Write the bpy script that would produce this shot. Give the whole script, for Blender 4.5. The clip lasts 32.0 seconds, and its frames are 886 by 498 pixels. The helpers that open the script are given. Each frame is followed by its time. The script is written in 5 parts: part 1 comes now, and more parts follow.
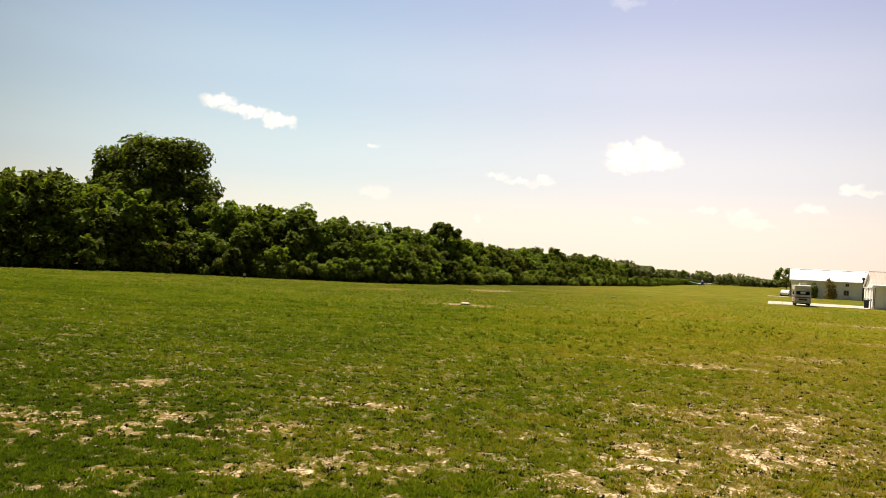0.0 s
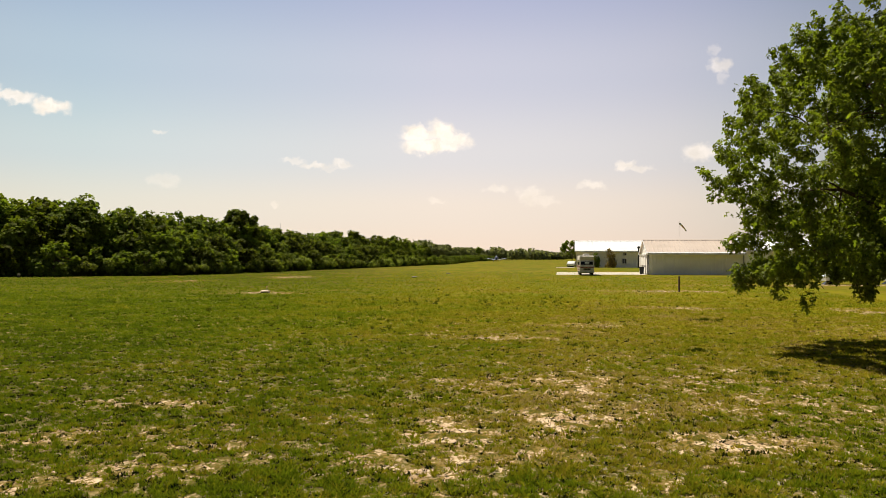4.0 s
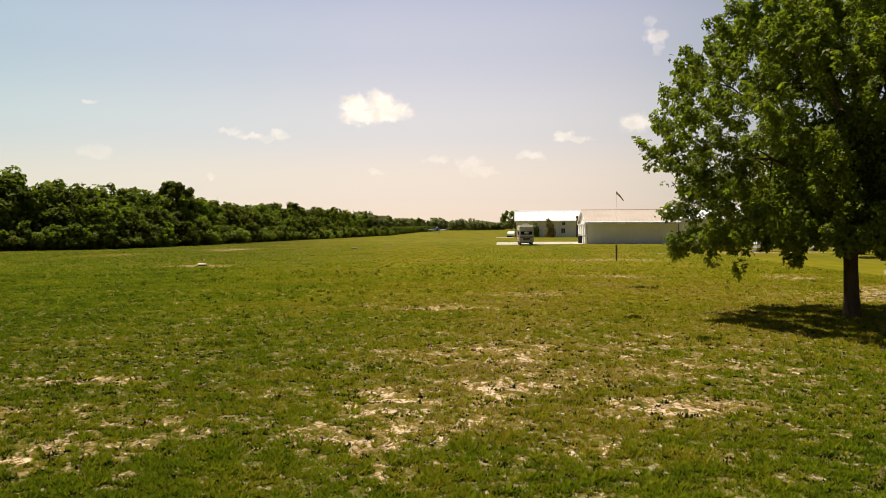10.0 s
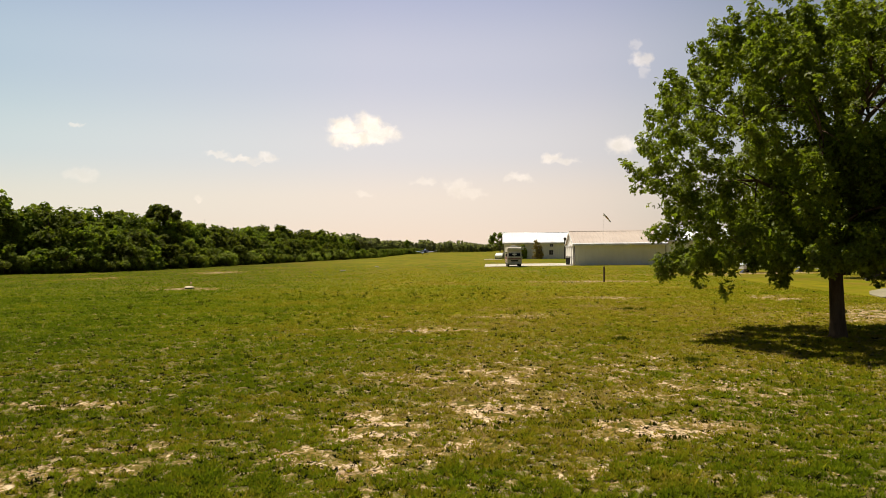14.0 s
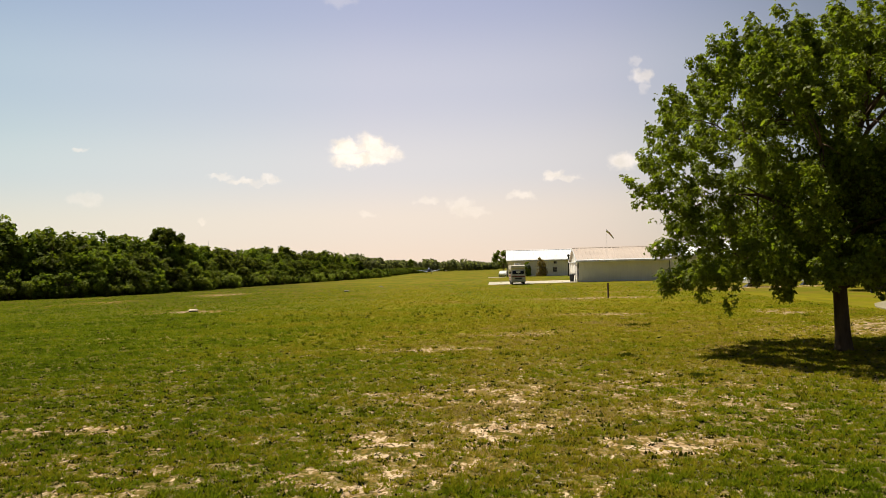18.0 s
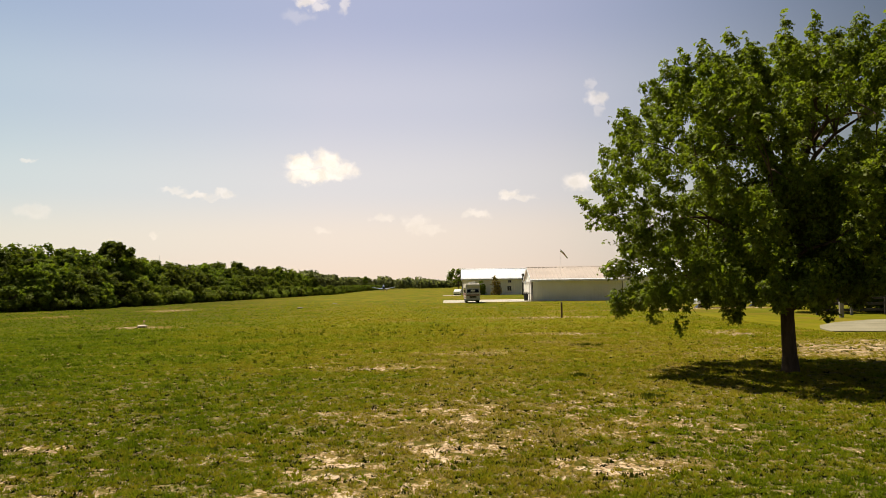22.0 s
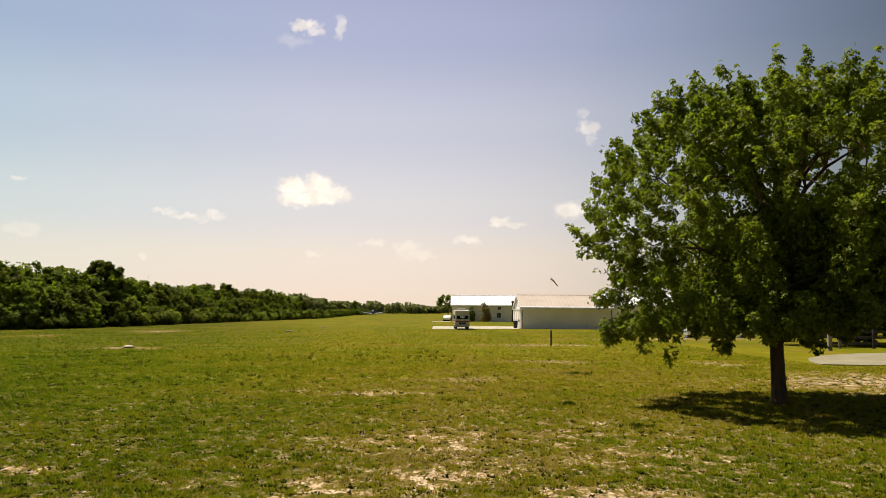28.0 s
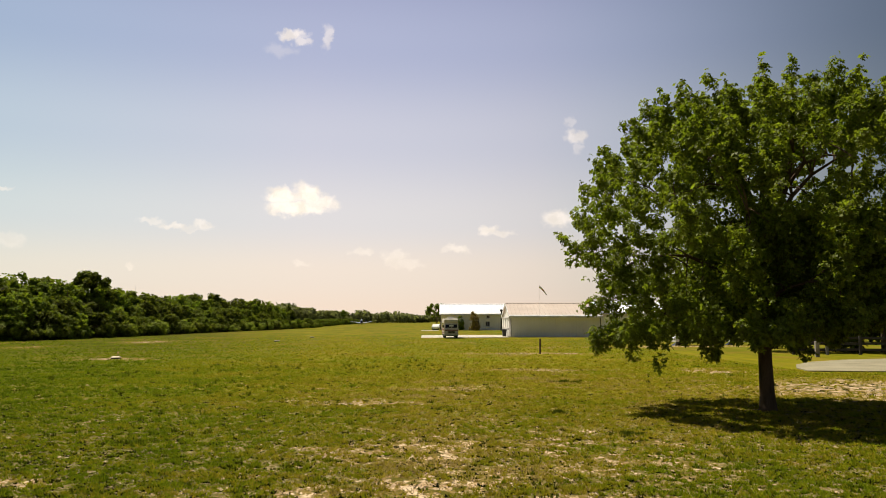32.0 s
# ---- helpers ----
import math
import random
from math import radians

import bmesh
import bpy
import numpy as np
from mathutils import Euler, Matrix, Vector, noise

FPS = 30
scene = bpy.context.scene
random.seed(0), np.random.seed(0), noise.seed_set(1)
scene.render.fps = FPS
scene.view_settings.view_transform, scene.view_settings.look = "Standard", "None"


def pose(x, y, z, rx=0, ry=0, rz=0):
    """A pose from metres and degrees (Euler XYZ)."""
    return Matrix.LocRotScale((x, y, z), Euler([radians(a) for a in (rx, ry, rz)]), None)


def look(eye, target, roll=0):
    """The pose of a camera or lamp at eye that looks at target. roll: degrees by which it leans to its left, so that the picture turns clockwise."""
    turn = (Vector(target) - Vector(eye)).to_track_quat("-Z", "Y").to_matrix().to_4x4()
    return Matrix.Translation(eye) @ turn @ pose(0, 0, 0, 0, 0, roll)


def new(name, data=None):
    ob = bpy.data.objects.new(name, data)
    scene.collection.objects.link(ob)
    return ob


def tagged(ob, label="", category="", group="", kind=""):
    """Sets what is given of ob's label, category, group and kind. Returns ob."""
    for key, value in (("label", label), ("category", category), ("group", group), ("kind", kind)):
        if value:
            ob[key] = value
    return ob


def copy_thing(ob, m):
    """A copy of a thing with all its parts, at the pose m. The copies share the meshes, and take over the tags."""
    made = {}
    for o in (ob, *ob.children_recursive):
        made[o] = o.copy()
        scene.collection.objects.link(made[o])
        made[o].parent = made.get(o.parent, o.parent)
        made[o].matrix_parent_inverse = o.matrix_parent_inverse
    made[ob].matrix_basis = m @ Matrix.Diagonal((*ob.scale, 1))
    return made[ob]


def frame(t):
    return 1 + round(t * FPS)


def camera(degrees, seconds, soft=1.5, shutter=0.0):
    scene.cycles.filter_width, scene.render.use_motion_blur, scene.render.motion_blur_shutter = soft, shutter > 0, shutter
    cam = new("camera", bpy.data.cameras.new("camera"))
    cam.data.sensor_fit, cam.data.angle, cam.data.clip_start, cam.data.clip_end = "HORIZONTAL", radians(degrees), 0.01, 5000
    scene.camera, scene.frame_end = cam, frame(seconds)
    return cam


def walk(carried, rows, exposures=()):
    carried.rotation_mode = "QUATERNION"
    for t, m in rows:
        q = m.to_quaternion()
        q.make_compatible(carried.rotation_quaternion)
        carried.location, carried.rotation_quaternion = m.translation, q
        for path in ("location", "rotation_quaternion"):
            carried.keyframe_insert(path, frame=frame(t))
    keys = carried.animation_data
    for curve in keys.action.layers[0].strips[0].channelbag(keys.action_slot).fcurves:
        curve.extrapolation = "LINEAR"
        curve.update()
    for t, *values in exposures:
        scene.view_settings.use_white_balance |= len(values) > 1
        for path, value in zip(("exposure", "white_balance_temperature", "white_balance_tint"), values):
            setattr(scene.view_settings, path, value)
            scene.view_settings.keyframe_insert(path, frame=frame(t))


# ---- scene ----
cam = camera(54.7, 32.0, soft=0.85)
PATH = [
    (0.0, pose(-0.037, -0.239, 2.517, 91.216, -3.013, 22.262)),
    (0.5, pose(0.021, -0.121, 2.507, 90.144, -0.755, 18.749)),
    (1.0, pose(-0.019, -0.063, 2.500, 89.604, -0.101, 15.420)),
    (1.5, pose(-0.040, -0.074, 2.493, 90.104, -0.336, 13.895)),
    (2.0, pose(-0.050, -0.081, 2.509, 90.083, -0.069, 13.536)),
    (2.5, pose(-0.071, -0.102, 2.497, 90.152, -0.182, 12.818)),
    (3.0, pose(-0.063, -0.114, 2.504, 90.390, -0.224, 12.469)),
    (3.5, pose(-0.044, -0.096, 2.491, 90.304, -0.249, 11.397)),
    (4.0, pose(-0.030, -0.066, 2.487, 90.496, -0.181, 8.976)),
    (4.5, pose(-0.029, -0.049, 2.484, 90.075, 0.152, 8.214)),
    (6.5, pose(-0.011, -0.003, 2.481, 89.735, 0.364, 4.935)),
    (7.0, pose(-0.025, 0.004, 2.478, 89.362, -0.015, 4.492)),
    (7.5, pose(-0.027, 0.011, 2.477, 89.312, 0.113, 4.329)),
    (8.0, pose(-0.016, 0.010, 2.483, 89.265, 0.434, 4.439)),
    (8.5, pose(-0.010, 0.019, 2.487, 89.070, 0.465, 4.416)),
    (9.0, pose(-0.025, 0.007, 2.474, 88.634, 0.375, 4.293)),
    (9.5, pose(-0.022, 0.005, 2.478, 88.628, 0.106, 4.676)),
    (10.0, pose(-0.016, 0.001, 2.476, 88.549, 0.286, 5.008)),
    (10.5, pose(-0.012, 0.010, 2.483, 89.044, 0.373, 4.718)),
    (11.0, pose(-0.010, 0.006, 2.491, 89.503, 0.507, 4.767)),
    (11.5, pose(-0.004, -0.000, 2.490, 90.057, 0.531, 4.627)),
    (12.0, pose(-0.004, -0.007, 2.489, 90.037, 0.498, 4.920)),
    (12.5, pose(-0.005, -0.011, 2.489, 90.088, 0.523, 4.894)),
    (13.0, pose(-0.003, -0.008, 2.489, 90.180, 0.463, 4.594)),
    (13.5, pose(-0.001, 0.007, 2.490, 90.282, 0.335, 4.330)),
    (14.0, pose(-0.001, -0.005, 2.481, 90.015, 0.491, 4.218)),
    (14.5, pose(-0.000, -0.002, 2.494, 90.644, 0.690, 4.153)),
    (16.5, pose(0.018, -0.020, 2.493, 91.110, 1.326, 4.392)),
    (17.0, pose(0.013, -0.023, 2.499, 91.210, 1.411, 4.704)),
    (17.5, pose(0.013, -0.028, 2.505, 91.332, 1.621, 4.626)),
    (18.0, pose(0.024, -0.019, 2.488, 91.275, 1.408, 4.470)),
    (18.5, pose(0.011, -0.017, 2.508, 90.983, 1.139, 4.160)),
    (19.0, pose(0.017, -0.006, 2.499, 91.258, 1.186, 4.085)),
    (19.5, pose(0.023, -0.007, 2.498, 91.262, 1.194, 4.156)),
    (20.0, pose(0.030, 0.002, 2.503, 91.270, 1.235, 3.968)),
    (20.5, pose(0.031, 0.013, 2.498, 91.654, 1.478, 3.245)),
    (21.0, pose(0.035, 0.030, 2.502, 91.923, 1.282, 2.195)),
    (21.5, pose(0.044, 0.022, 2.499, 91.968, 0.554, 2.084)),
    (22.0, pose(0.033, 0.033, 2.506, 92.407, 0.742, 1.455)),
    (22.5, pose(0.028, 0.036, 2.503, 92.388, 0.774, 1.829)),
    (23.0, pose(0.029, 0.035, 2.510, 92.519, 0.884, 2.292)),
    (23.5, pose(0.024, 0.026, 2.499, 92.658, 0.553, 2.140)),
    (24.0, pose(0.019, 0.025, 2.499, 92.948, 0.474, 2.010)),
    (24.5, pose(0.023, 0.034, 2.503, 92.957, 0.366, 1.914)),
    (25.0, pose(0.011, 0.032, 2.502, 93.202, 0.166, 1.731)),
    (25.5, pose(0.017, 0.042, 2.508, 93.164, 0.253, 1.929)),
    (26.0, pose(0.007, 0.043, 2.503, 93.484, -0.015, 1.189)),
    (26.5, pose(0.011, 0.057, 2.498, 93.581, -0.117, 1.003)),
    (28.5, pose(0.011, 0.062, 2.502, 94.223, -0.377, 0.702)),
    (29.0, pose(0.009, 0.063, 2.509, 94.185, 0.004, 0.355)),
    (29.5, pose(0.014, 0.047, 2.505, 94.288, -0.032, 0.189)),
    (30.0, pose(0.009, 0.070, 2.509, 94.209, -0.056, 0.158)),
    (30.5, pose(0.001, 0.068, 2.504, 94.511, -0.033, -0.164)),
    (31.0, pose(0.016, 0.057, 2.506, 94.424, 0.013, 0.002)),
    (31.5, pose(0.006, 0.057, 2.501, 94.499, 0.059, -0.098)),
    (32.0, pose(-0.002, 0.065, 2.498, 94.724, -0.000, -0.000)),
]
EXPOSURES = [(0.0, 0.64), (0.5, 0.52), (1.0, 0.42), (1.6, 0.39), (4.5, 0.37), (7.0, 0.35), (32.0, 0.35)]
walk(cam, PATH, EXPOSURES)

# ---- sky, sun ----
SUN_AZ, SUN_EL = -48.0, 62.0        # degrees from +Y towards +X, and above the horizon
sun_way = Vector((math.sin(radians(SUN_AZ)) * math.cos(radians(SUN_EL)),
                  math.cos(radians(SUN_AZ)) * math.cos(radians(SUN_EL)), math.sin(radians(SUN_EL))))
sun = new("sun", bpy.data.lights.new("sun", "SUN"))
sun.data.energy, sun.data.angle, sun.data.color = 5.0, radians(0.5), (1.0, 0.92, 0.78)
sun.matrix_world = look(sun_way * 100, (0, 0, 0))

world = bpy.data.worlds.new("world")
scene.world = world
world.use_nodes = True
wn, wl = world.node_tree.nodes, world.node_tree.links
wn.clear()


def wmath(op, a, b=None, c=None):
    n = wn.new("ShaderNodeMath")
    n.operation = op
    for i, v in enumerate((a, b, c)):
        if v is None:
            continue
        if isinstance(v, (int, float)):
            n.inputs[i].default_value = v
        else:
            wl.new(v, n.inputs[i])
    return n.outputs[0]


sky = wn.new("ShaderNodeTexSky")
sky.sky_type, sky.sun_disc = "NISHITA", False
sky.sun_elevation, sky.sun_rotation = radians(SUN_EL), radians(SUN_AZ)
sky.air_density, sky.dust_density, sky.ozone_density = 1.0, 3.0, 1.0
coord = wn.new("ShaderNodeTexCoord")
split = wn.new("ShaderNodeSeparateXYZ")
wl.new(coord.outputs["Generated"], split.inputs[0])
az = wmath("MULTIPLY", wmath("ARCTAN2", split.outputs[0], split.outputs[1]), 57.2958)
el = wmath("MULTIPLY", wmath("ARCSINE", split.outputs[2]), 57.2958)

# haze: warm and pale at the horizon, thinning upwards
ramp = wn.new("ShaderNodeValToRGB")
ramp.color_ramp.interpolation = "EASE"
stops = [(0.0, (1.0, 0.80, 0.64)), (0.05, (0.94, 0.80, 0.68)), (0.11, (0.78, 0.735, 0.73)), (0.20, (0.615, 0.61, 0.70)), (0.30, (0.435, 0.46, 0.63)),
         (0.42, (0.285, 0.31, 0.50)), (0.60, (0.13, 0.17, 0.33)), (1.0, (0.05, 0.08, 0.18))]
while len(ramp.color_ramp.elements) < len(stops):
    ramp.color_ramp.elements.new(0.5)
for e, (p, c) in zip(ramp.color_ramp.elements, stops):
    e.position, e.color = p, (*c, 1)
wl.new(wmath("DIVIDE", wmath("MAXIMUM", el, 0.0), 60.0), ramp.inputs[0])

# the haze is brightest below the sun and dims away from it
near_sun = wn.new("ShaderNodeMapRange")
near_sun.interpolation_type = "SMOOTHSTEP"
for i, v in enumerate((0.66, 1.0, 0.30, 1.18)):
    near_sun.inputs[i + 1].default_value = v
wl.new(wmath("COSINE", wmath("SUBTRACT", wmath("MULTIPLY", az, radians(1)), radians(-17))), near_sun.inputs[0])
glow = wn.new("ShaderNodeVectorMath")
glow.operation = "SCALE"
tint = wn.new("ShaderNodeMix")              # clearer, bluer-green air away to the west
tint.data_type, tint.blend_type = "RGBA", "MULTIPLY"
tint.inputs[7].default_value = (0.76, 0.945, 0.94, 1)
clear = wn.new("ShaderNodeMapRange")
for i, v in enumerate((-9.0, -32.0, 0.0, 1.0)):
    clear.inputs[i + 1].default_value = v
upward = wn.new("ShaderNodeMapRange")
for i, v in enumerate((1.0, 9.0, 0.35, 1.0)):
    upward.inputs[i + 1].default_value = v
wl.new(el, upward.inputs[0])
wl.new(az, clear.inputs[0]), wl.new(wmath("MULTIPLY", clear.outputs[0], upward.outputs[0]), tint.inputs[0]), wl.new(ramp.outputs[0], tint.inputs[6])
cool = wn.new("ShaderNodeMix")              # and cooler again on the side away from the sun
cool.data_type, cool.blend_type = "RGBA", "MULTIPLY"
cool.inputs[7].default_value = (0.82, 0.98, 1.0, 1)
turned = wn.new("ShaderNodeMapRange")
for i, v in enumerate((6.0, 28.0, 0.0, 1.0)):
    turned.inputs[i + 1].default_value = v
wl.new(az, turned.inputs[0]), wl.new(turned.outputs[0], cool.inputs[0]), wl.new(tint.outputs[2], cool.inputs[6])
wl.new(cool.outputs[2], glow.inputs[0]), wl.new(near_sun.outputs[0], glow.inputs["Scale"])

# clouds: (azimuth, elevation, half width, half height in degrees, thickness)
CLOUDS_HIGH = [
    (-9.75, 7.35, 2.15, 0.46, 1.0), (-10.7, 8.1, 1.1, 0.62, 1.0), (-9.1, 8.25, 1.1, 0.75, 1.0), (-8.2, 7.7, 1.2, 0.5, 0.85), (-10.2, 18.45, 1.0, 0.30, 0.70),
    (-9.5, 18.1, 0.6, 0.28, 0.5), (-7.9, 18.5, 0.35, 0.8, 0.42), (-10.9, 17.5, 1.0, 0.4, 0.16), (8.9, 12.1, 0.65, 0.45, 0.50), (8.6, 13.0, 0.35, 0.4, 0.22),
    (9.0, 11.4, 0.35, 0.5, 0.22), (13.2, 11.7, 0.5, 0.6, 0.50), (-27.4, 7.8, 0.4, 0.18, 0.4), (-33.7, 9.0, 1.1, 0.42, 0.85), (-35.8, 9.4, 1.5, 0.36, 0.7),
    (-37.6, 9.9, 1.2, 0.42, 0.65),
]
CLOUDS_LOW = [
    (3.1, 6.0, 0.6, 0.36, 0.62), (3.9, 5.7, 0.9, 0.22, 0.42), (7.7, 6.8, 1.0, 0.55, 0.62), (1.0, 4.7, 0.8, 0.3, 0.5), (0.2, 4.6, 0.5, 0.2, 0.3),
    (-17.4, 5.95, 1.0, 0.24, 0.50), (-15.7, 6.05, 0.8, 0.24, 0.45), (-18.9, 6.2, 0.8, 0.2, 0.36), (-16.6, 5.8, 1.6, 0.12, 0.22), (-27.0, 4.75, 0.9, 0.4, 0.25),
    (-3.2, 4.1, 0.9, 0.5, 0.4), (-2.6, 3.7, 1.2, 0.3, 0.3), (-5.4, 4.5, 0.7, 0.3, 0.35), (-9.4, 3.65, 0.6, 0.25, 0.3), (-20.0, 3.4, 0.4, 0.2, 0.3),
]
plane_xy = wn.new("ShaderNodeCombineXYZ")
wl.new(az, plane_xy.inputs[0]), wl.new(el, plane_xy.inputs[1])


def wnoise(scale, detail, amount):
    n = wn.new("ShaderNodeTexNoise")
    n.inputs["Scale"].default_value, n.inputs["Detail"].default_value = scale, detail
    wl.new(plane_xy.outputs[0], n.inputs["Vector"])
    sub = wn.new("ShaderNodeVectorMath")
    sub.operation, sub.inputs[1].default_value = "SUBTRACT", (0.5, 0.5, 0.5)
    wl.new(n.outputs["Color"], sub.inputs[0])
    mul = wn.new("ShaderNodeVectorMath")
    mul.operation, mul.inputs[1].default_value = "MULTIPLY", amount
    wl.new(sub.outputs[0], mul.inputs[0])
    return mul.outputs[0]


warp = wn.new("ShaderNodeVectorMath")
warp.operation = "ADD"
wl.new(wnoise(1.3, 7.0, (1.7, 1.2, 0)), warp.inputs[0])
wl.new(plane_xy.outputs[0], warp.inputs[1])
cover = None
for a, e, w, h, thick in CLOUDS_HIGH + CLOUDS_LOW:
    off = wn.new("ShaderNodeVectorMath")
    off.operation, off.inputs[1].default_value = "SUBTRACT", (a, e, 0)
    wl.new(warp.outputs[0], off.inputs[0])
    size = wn.new("ShaderNodeVectorMath")
    size.operation, size.inputs[1].default_value = "MULTIPLY", (1 / w, 1 / h, 0)
    wl.new(off.outputs[0], size.inputs[0])
    dist = wn.new("ShaderNodeVectorMath")
    dist.operation = "LENGTH"
    wl.new(size.outputs[0], dist.inputs[0])
    fall = wn.new("ShaderNodeMapRange")
    fall.interpolation_type = "SMOOTHSTEP"
    for i, v in enumerate((1.35, 0.45, 0.0, thick if w > 1.05 else thick * 0.95)):
        fall.inputs[i + 1].default_value = v
    wl.new(dist.outputs["Value"], fall.inputs[0])
    cover = fall.outputs[0] if cover is None else wmath("MAXIMUM", cover, fall.outputs[0])

cloud_mix = wn.new("ShaderNodeMix")
cloud_mix.data_type = "RGBA"
wl.new(cover, cloud_mix.inputs[0])
wl.new(glow.outputs[0], cloud_mix.inputs[6])
white = wn.new("ShaderNodeMix")
white.data_type = "RGBA"
white.inputs[6].default_value, white.inputs[7].default_value = (1.25, 1.08, 0.88, 1), (1.5, 1.30, 1.10, 1)
puff = wn.new("ShaderNodeTexNoise")
puff.inputs["Scale"].default_value, puff.inputs["Detail"].default_value = 1.1, 5.0
wl.new(warp.outputs[0], puff.inputs["Vector"])
puff_range = wn.new("ShaderNodeMapRange")
puff_range.inputs[1].default_value, puff_range.inputs[2].default_value = 0.36, 0.58
wl.new(puff.outputs["Fac"], puff_range.inputs[0])
wl.new(puff_range.outputs[0], white.inputs[0]), wl.new(white.outputs[2], cloud_mix.inputs[7])
haze_light, sky_light, both = wn.new("ShaderNodeBackground"), wn.new("ShaderNodeBackground"), wn.new("ShaderNodeAddShader")
wl.new(cloud_mix.outputs[2], haze_light.inputs[0])
haze_light.inputs[1].default_value = 0.60
wl.new(sky.outputs[0], sky_light.inputs[0])
sky_light.inputs[1].default_value = 0.012
wl.new(haze_light.outputs[0], both.inputs[0]), wl.new(sky_light.outputs[0], both.inputs[1])
wl.new(both.outputs[0], wn.new("ShaderNodeOutputWorld").inputs[0])

# ---- materials ----
def material(name, base, rough=0.6, metal=0.0, vary=0.18, fine=30.0, coarse=1.2, bump=0.15, second=None, island=0.0,
             per_object=0.0, translucent=0.0, specular=0.5, stretch=(1, 1, 1), west=None):
    """A surface with fine grain and broad stains: base blends towards second, values vary by island or object."""
    m = bpy.data.materials.new(name)
    m.use_nodes = True
    nt = m.node_tree
    bsdf, out = nt.nodes["Principled BSDF"], nt.nodes["Material Output"]
    bsdf.inputs["Metallic"].default_value = metal
    bsdf.inputs["Specular IOR Level"].default_value = specular
    tc = nt.nodes.new("ShaderNodeTexCoord")
    mp = nt.nodes.new("ShaderNodeMapping")
    mp.inputs["Scale"].default_value = stretch
    nt.links.new(tc.outputs["Object"], mp.inputs["Vector"])

    def tex(scale, detail):
        n = nt.nodes.new("ShaderNodeTexNoise")
        n.inputs["Scale"].default_value, n.inputs["Detail"].default_value = scale, detail
        nt.links.new(mp.outputs[0], n.inputs["Vector"])
        return n.outputs["Fac"]

    def maths(op, a, b):
        n = nt.nodes.new("ShaderNodeMath")
        n.operation = op
        for i, v in enumerate((a, b)):
            if isinstance(v, (int, float)):
                n.inputs[i].default_value = v
            else:
                nt.links.new(v, n.inputs[i])
        return n.outputs[0]

    grain, stain = tex(fine, 4.0), tex(coarse, 5.0)
    mix = nt.nodes.new("ShaderNodeMix")
    mix.data_type = "RGBA"
    mix.inputs[6].default_value = (*base, 1)
    mix.inputs[7].default_value = (*(second or tuple(c * 0.7 for c in base)), 1)
    sharp = nt.nodes.new("ShaderNodeMapRange")
    sharp.inputs[1].default_value, sharp.inputs[2].default_value = 0.38, 0.66
    nt.links.new(stain, sharp.inputs[0])
    nt.links.new(sharp.outputs[0], mix.inputs[0])
    colour = mix.outputs[2]
    if west:                             # greener grass towards the woods, lens edge darkening put into its colour
        at = nt.nodes.new("ShaderNodeSeparateXYZ")
        nt.links.new(tc.outputs["Object"], at.inputs[0])
        lean = nt.nodes.new("ShaderNodeMapRange")
        for i, v in enumerate((3.0, -9.0, 0.0, 0.95)):
            lean.inputs[i + 1].default_value = v
        nt.links.new(maths("ADD", at.outputs[0], maths("MULTIPLY", at.outputs[1], 0.22)), lean.inputs[0])
        dimmed = nt.nodes.new("ShaderNodeMix")
        dimmed.data_type = "RGBA"
        dimmed.inputs[7].default_value = (*west, 1)
        nt.links.new(lean.outputs[0], dimmed.inputs[0]), nt.links.new(colour, dimmed.inputs[6])
        colour = dimmed.outputs[2]
    value = maths("ADD", maths("MULTIPLY", maths("SUBTRACT", grain, 0.5), vary * 4), 1.0)
    if island:
        g = nt.nodes.new("ShaderNodeNewGeometry")
        value = maths("ADD", value, maths("MULTIPLY", maths("SUBTRACT", g.outputs["Random Per Island"], 0.5), island * 2))
    if per_object:
        o = nt.nodes.new("ShaderNodeObjectInfo")
        value = maths("ADD", value, maths("MULTIPLY", maths("SUBTRACT", o.outputs["Random"], 0.5), per_object * 2))
    hsv = nt.nodes.new("ShaderNodeHueSaturation")
    nt.links.new(colour, hsv.inputs["Color"])
    nt.links.new(value, hsv.inputs["Value"])
    if island or per_object:
        hue = maths("ADD", 0.5, maths("MULTIPLY", maths("SUBTRACT", value, 1.0), 0.03))
        nt.links.new(hue, hsv.inputs["Hue"])
    nt.links.new(hsv.outputs[0], bsdf.inputs["Base Color"])
    r = nt.nodes.new("ShaderNodeMapRange")
    r.inputs[3].default_value, r.inputs[4].default_value = max(rough - 0.1, 0.02), min(rough + 0.1, 1)
    nt.links.new(grain, r.inputs[0])
    nt.links.new(r.outputs[0], bsdf.inputs["Roughness"])
    if bump:
        b = nt.nodes.new("ShaderNodeBump")
        b.inputs["Strength"].default_value, b.inputs["Distance"].default_value = bump, 0.02
        nt.links.new(grain, b.inputs["Height"])
        nt.links.new(b.outputs[0], bsdf.inputs["Normal"])
    if translucent:
        t = nt.nodes.new("ShaderNodeBsdfTranslucent")
        tint = nt.nodes.new("ShaderNodeMix")
        tint.data_type, tint.blend_type = "RGBA", "MULTIPLY"
        tint.inputs[0].default_value = 1.0
        tint.inputs[7].default_value = (1.15, 1.25, 0.5, 1)
        nt.links.new(hsv.outputs[0], tint.inputs[6])
        nt.links.new(tint.outputs[2], t.inputs[0])
        mx = nt.nodes.new("ShaderNodeMixShader")
        mx.inputs[0].default_value = translucent
        nt.links.new(bsdf.outputs[0], mx.inputs[1]), nt.links.new(t.outputs[0], mx.inputs[2])
        nt.links.new(mx.outputs[0], out.inputs[0])
    return m


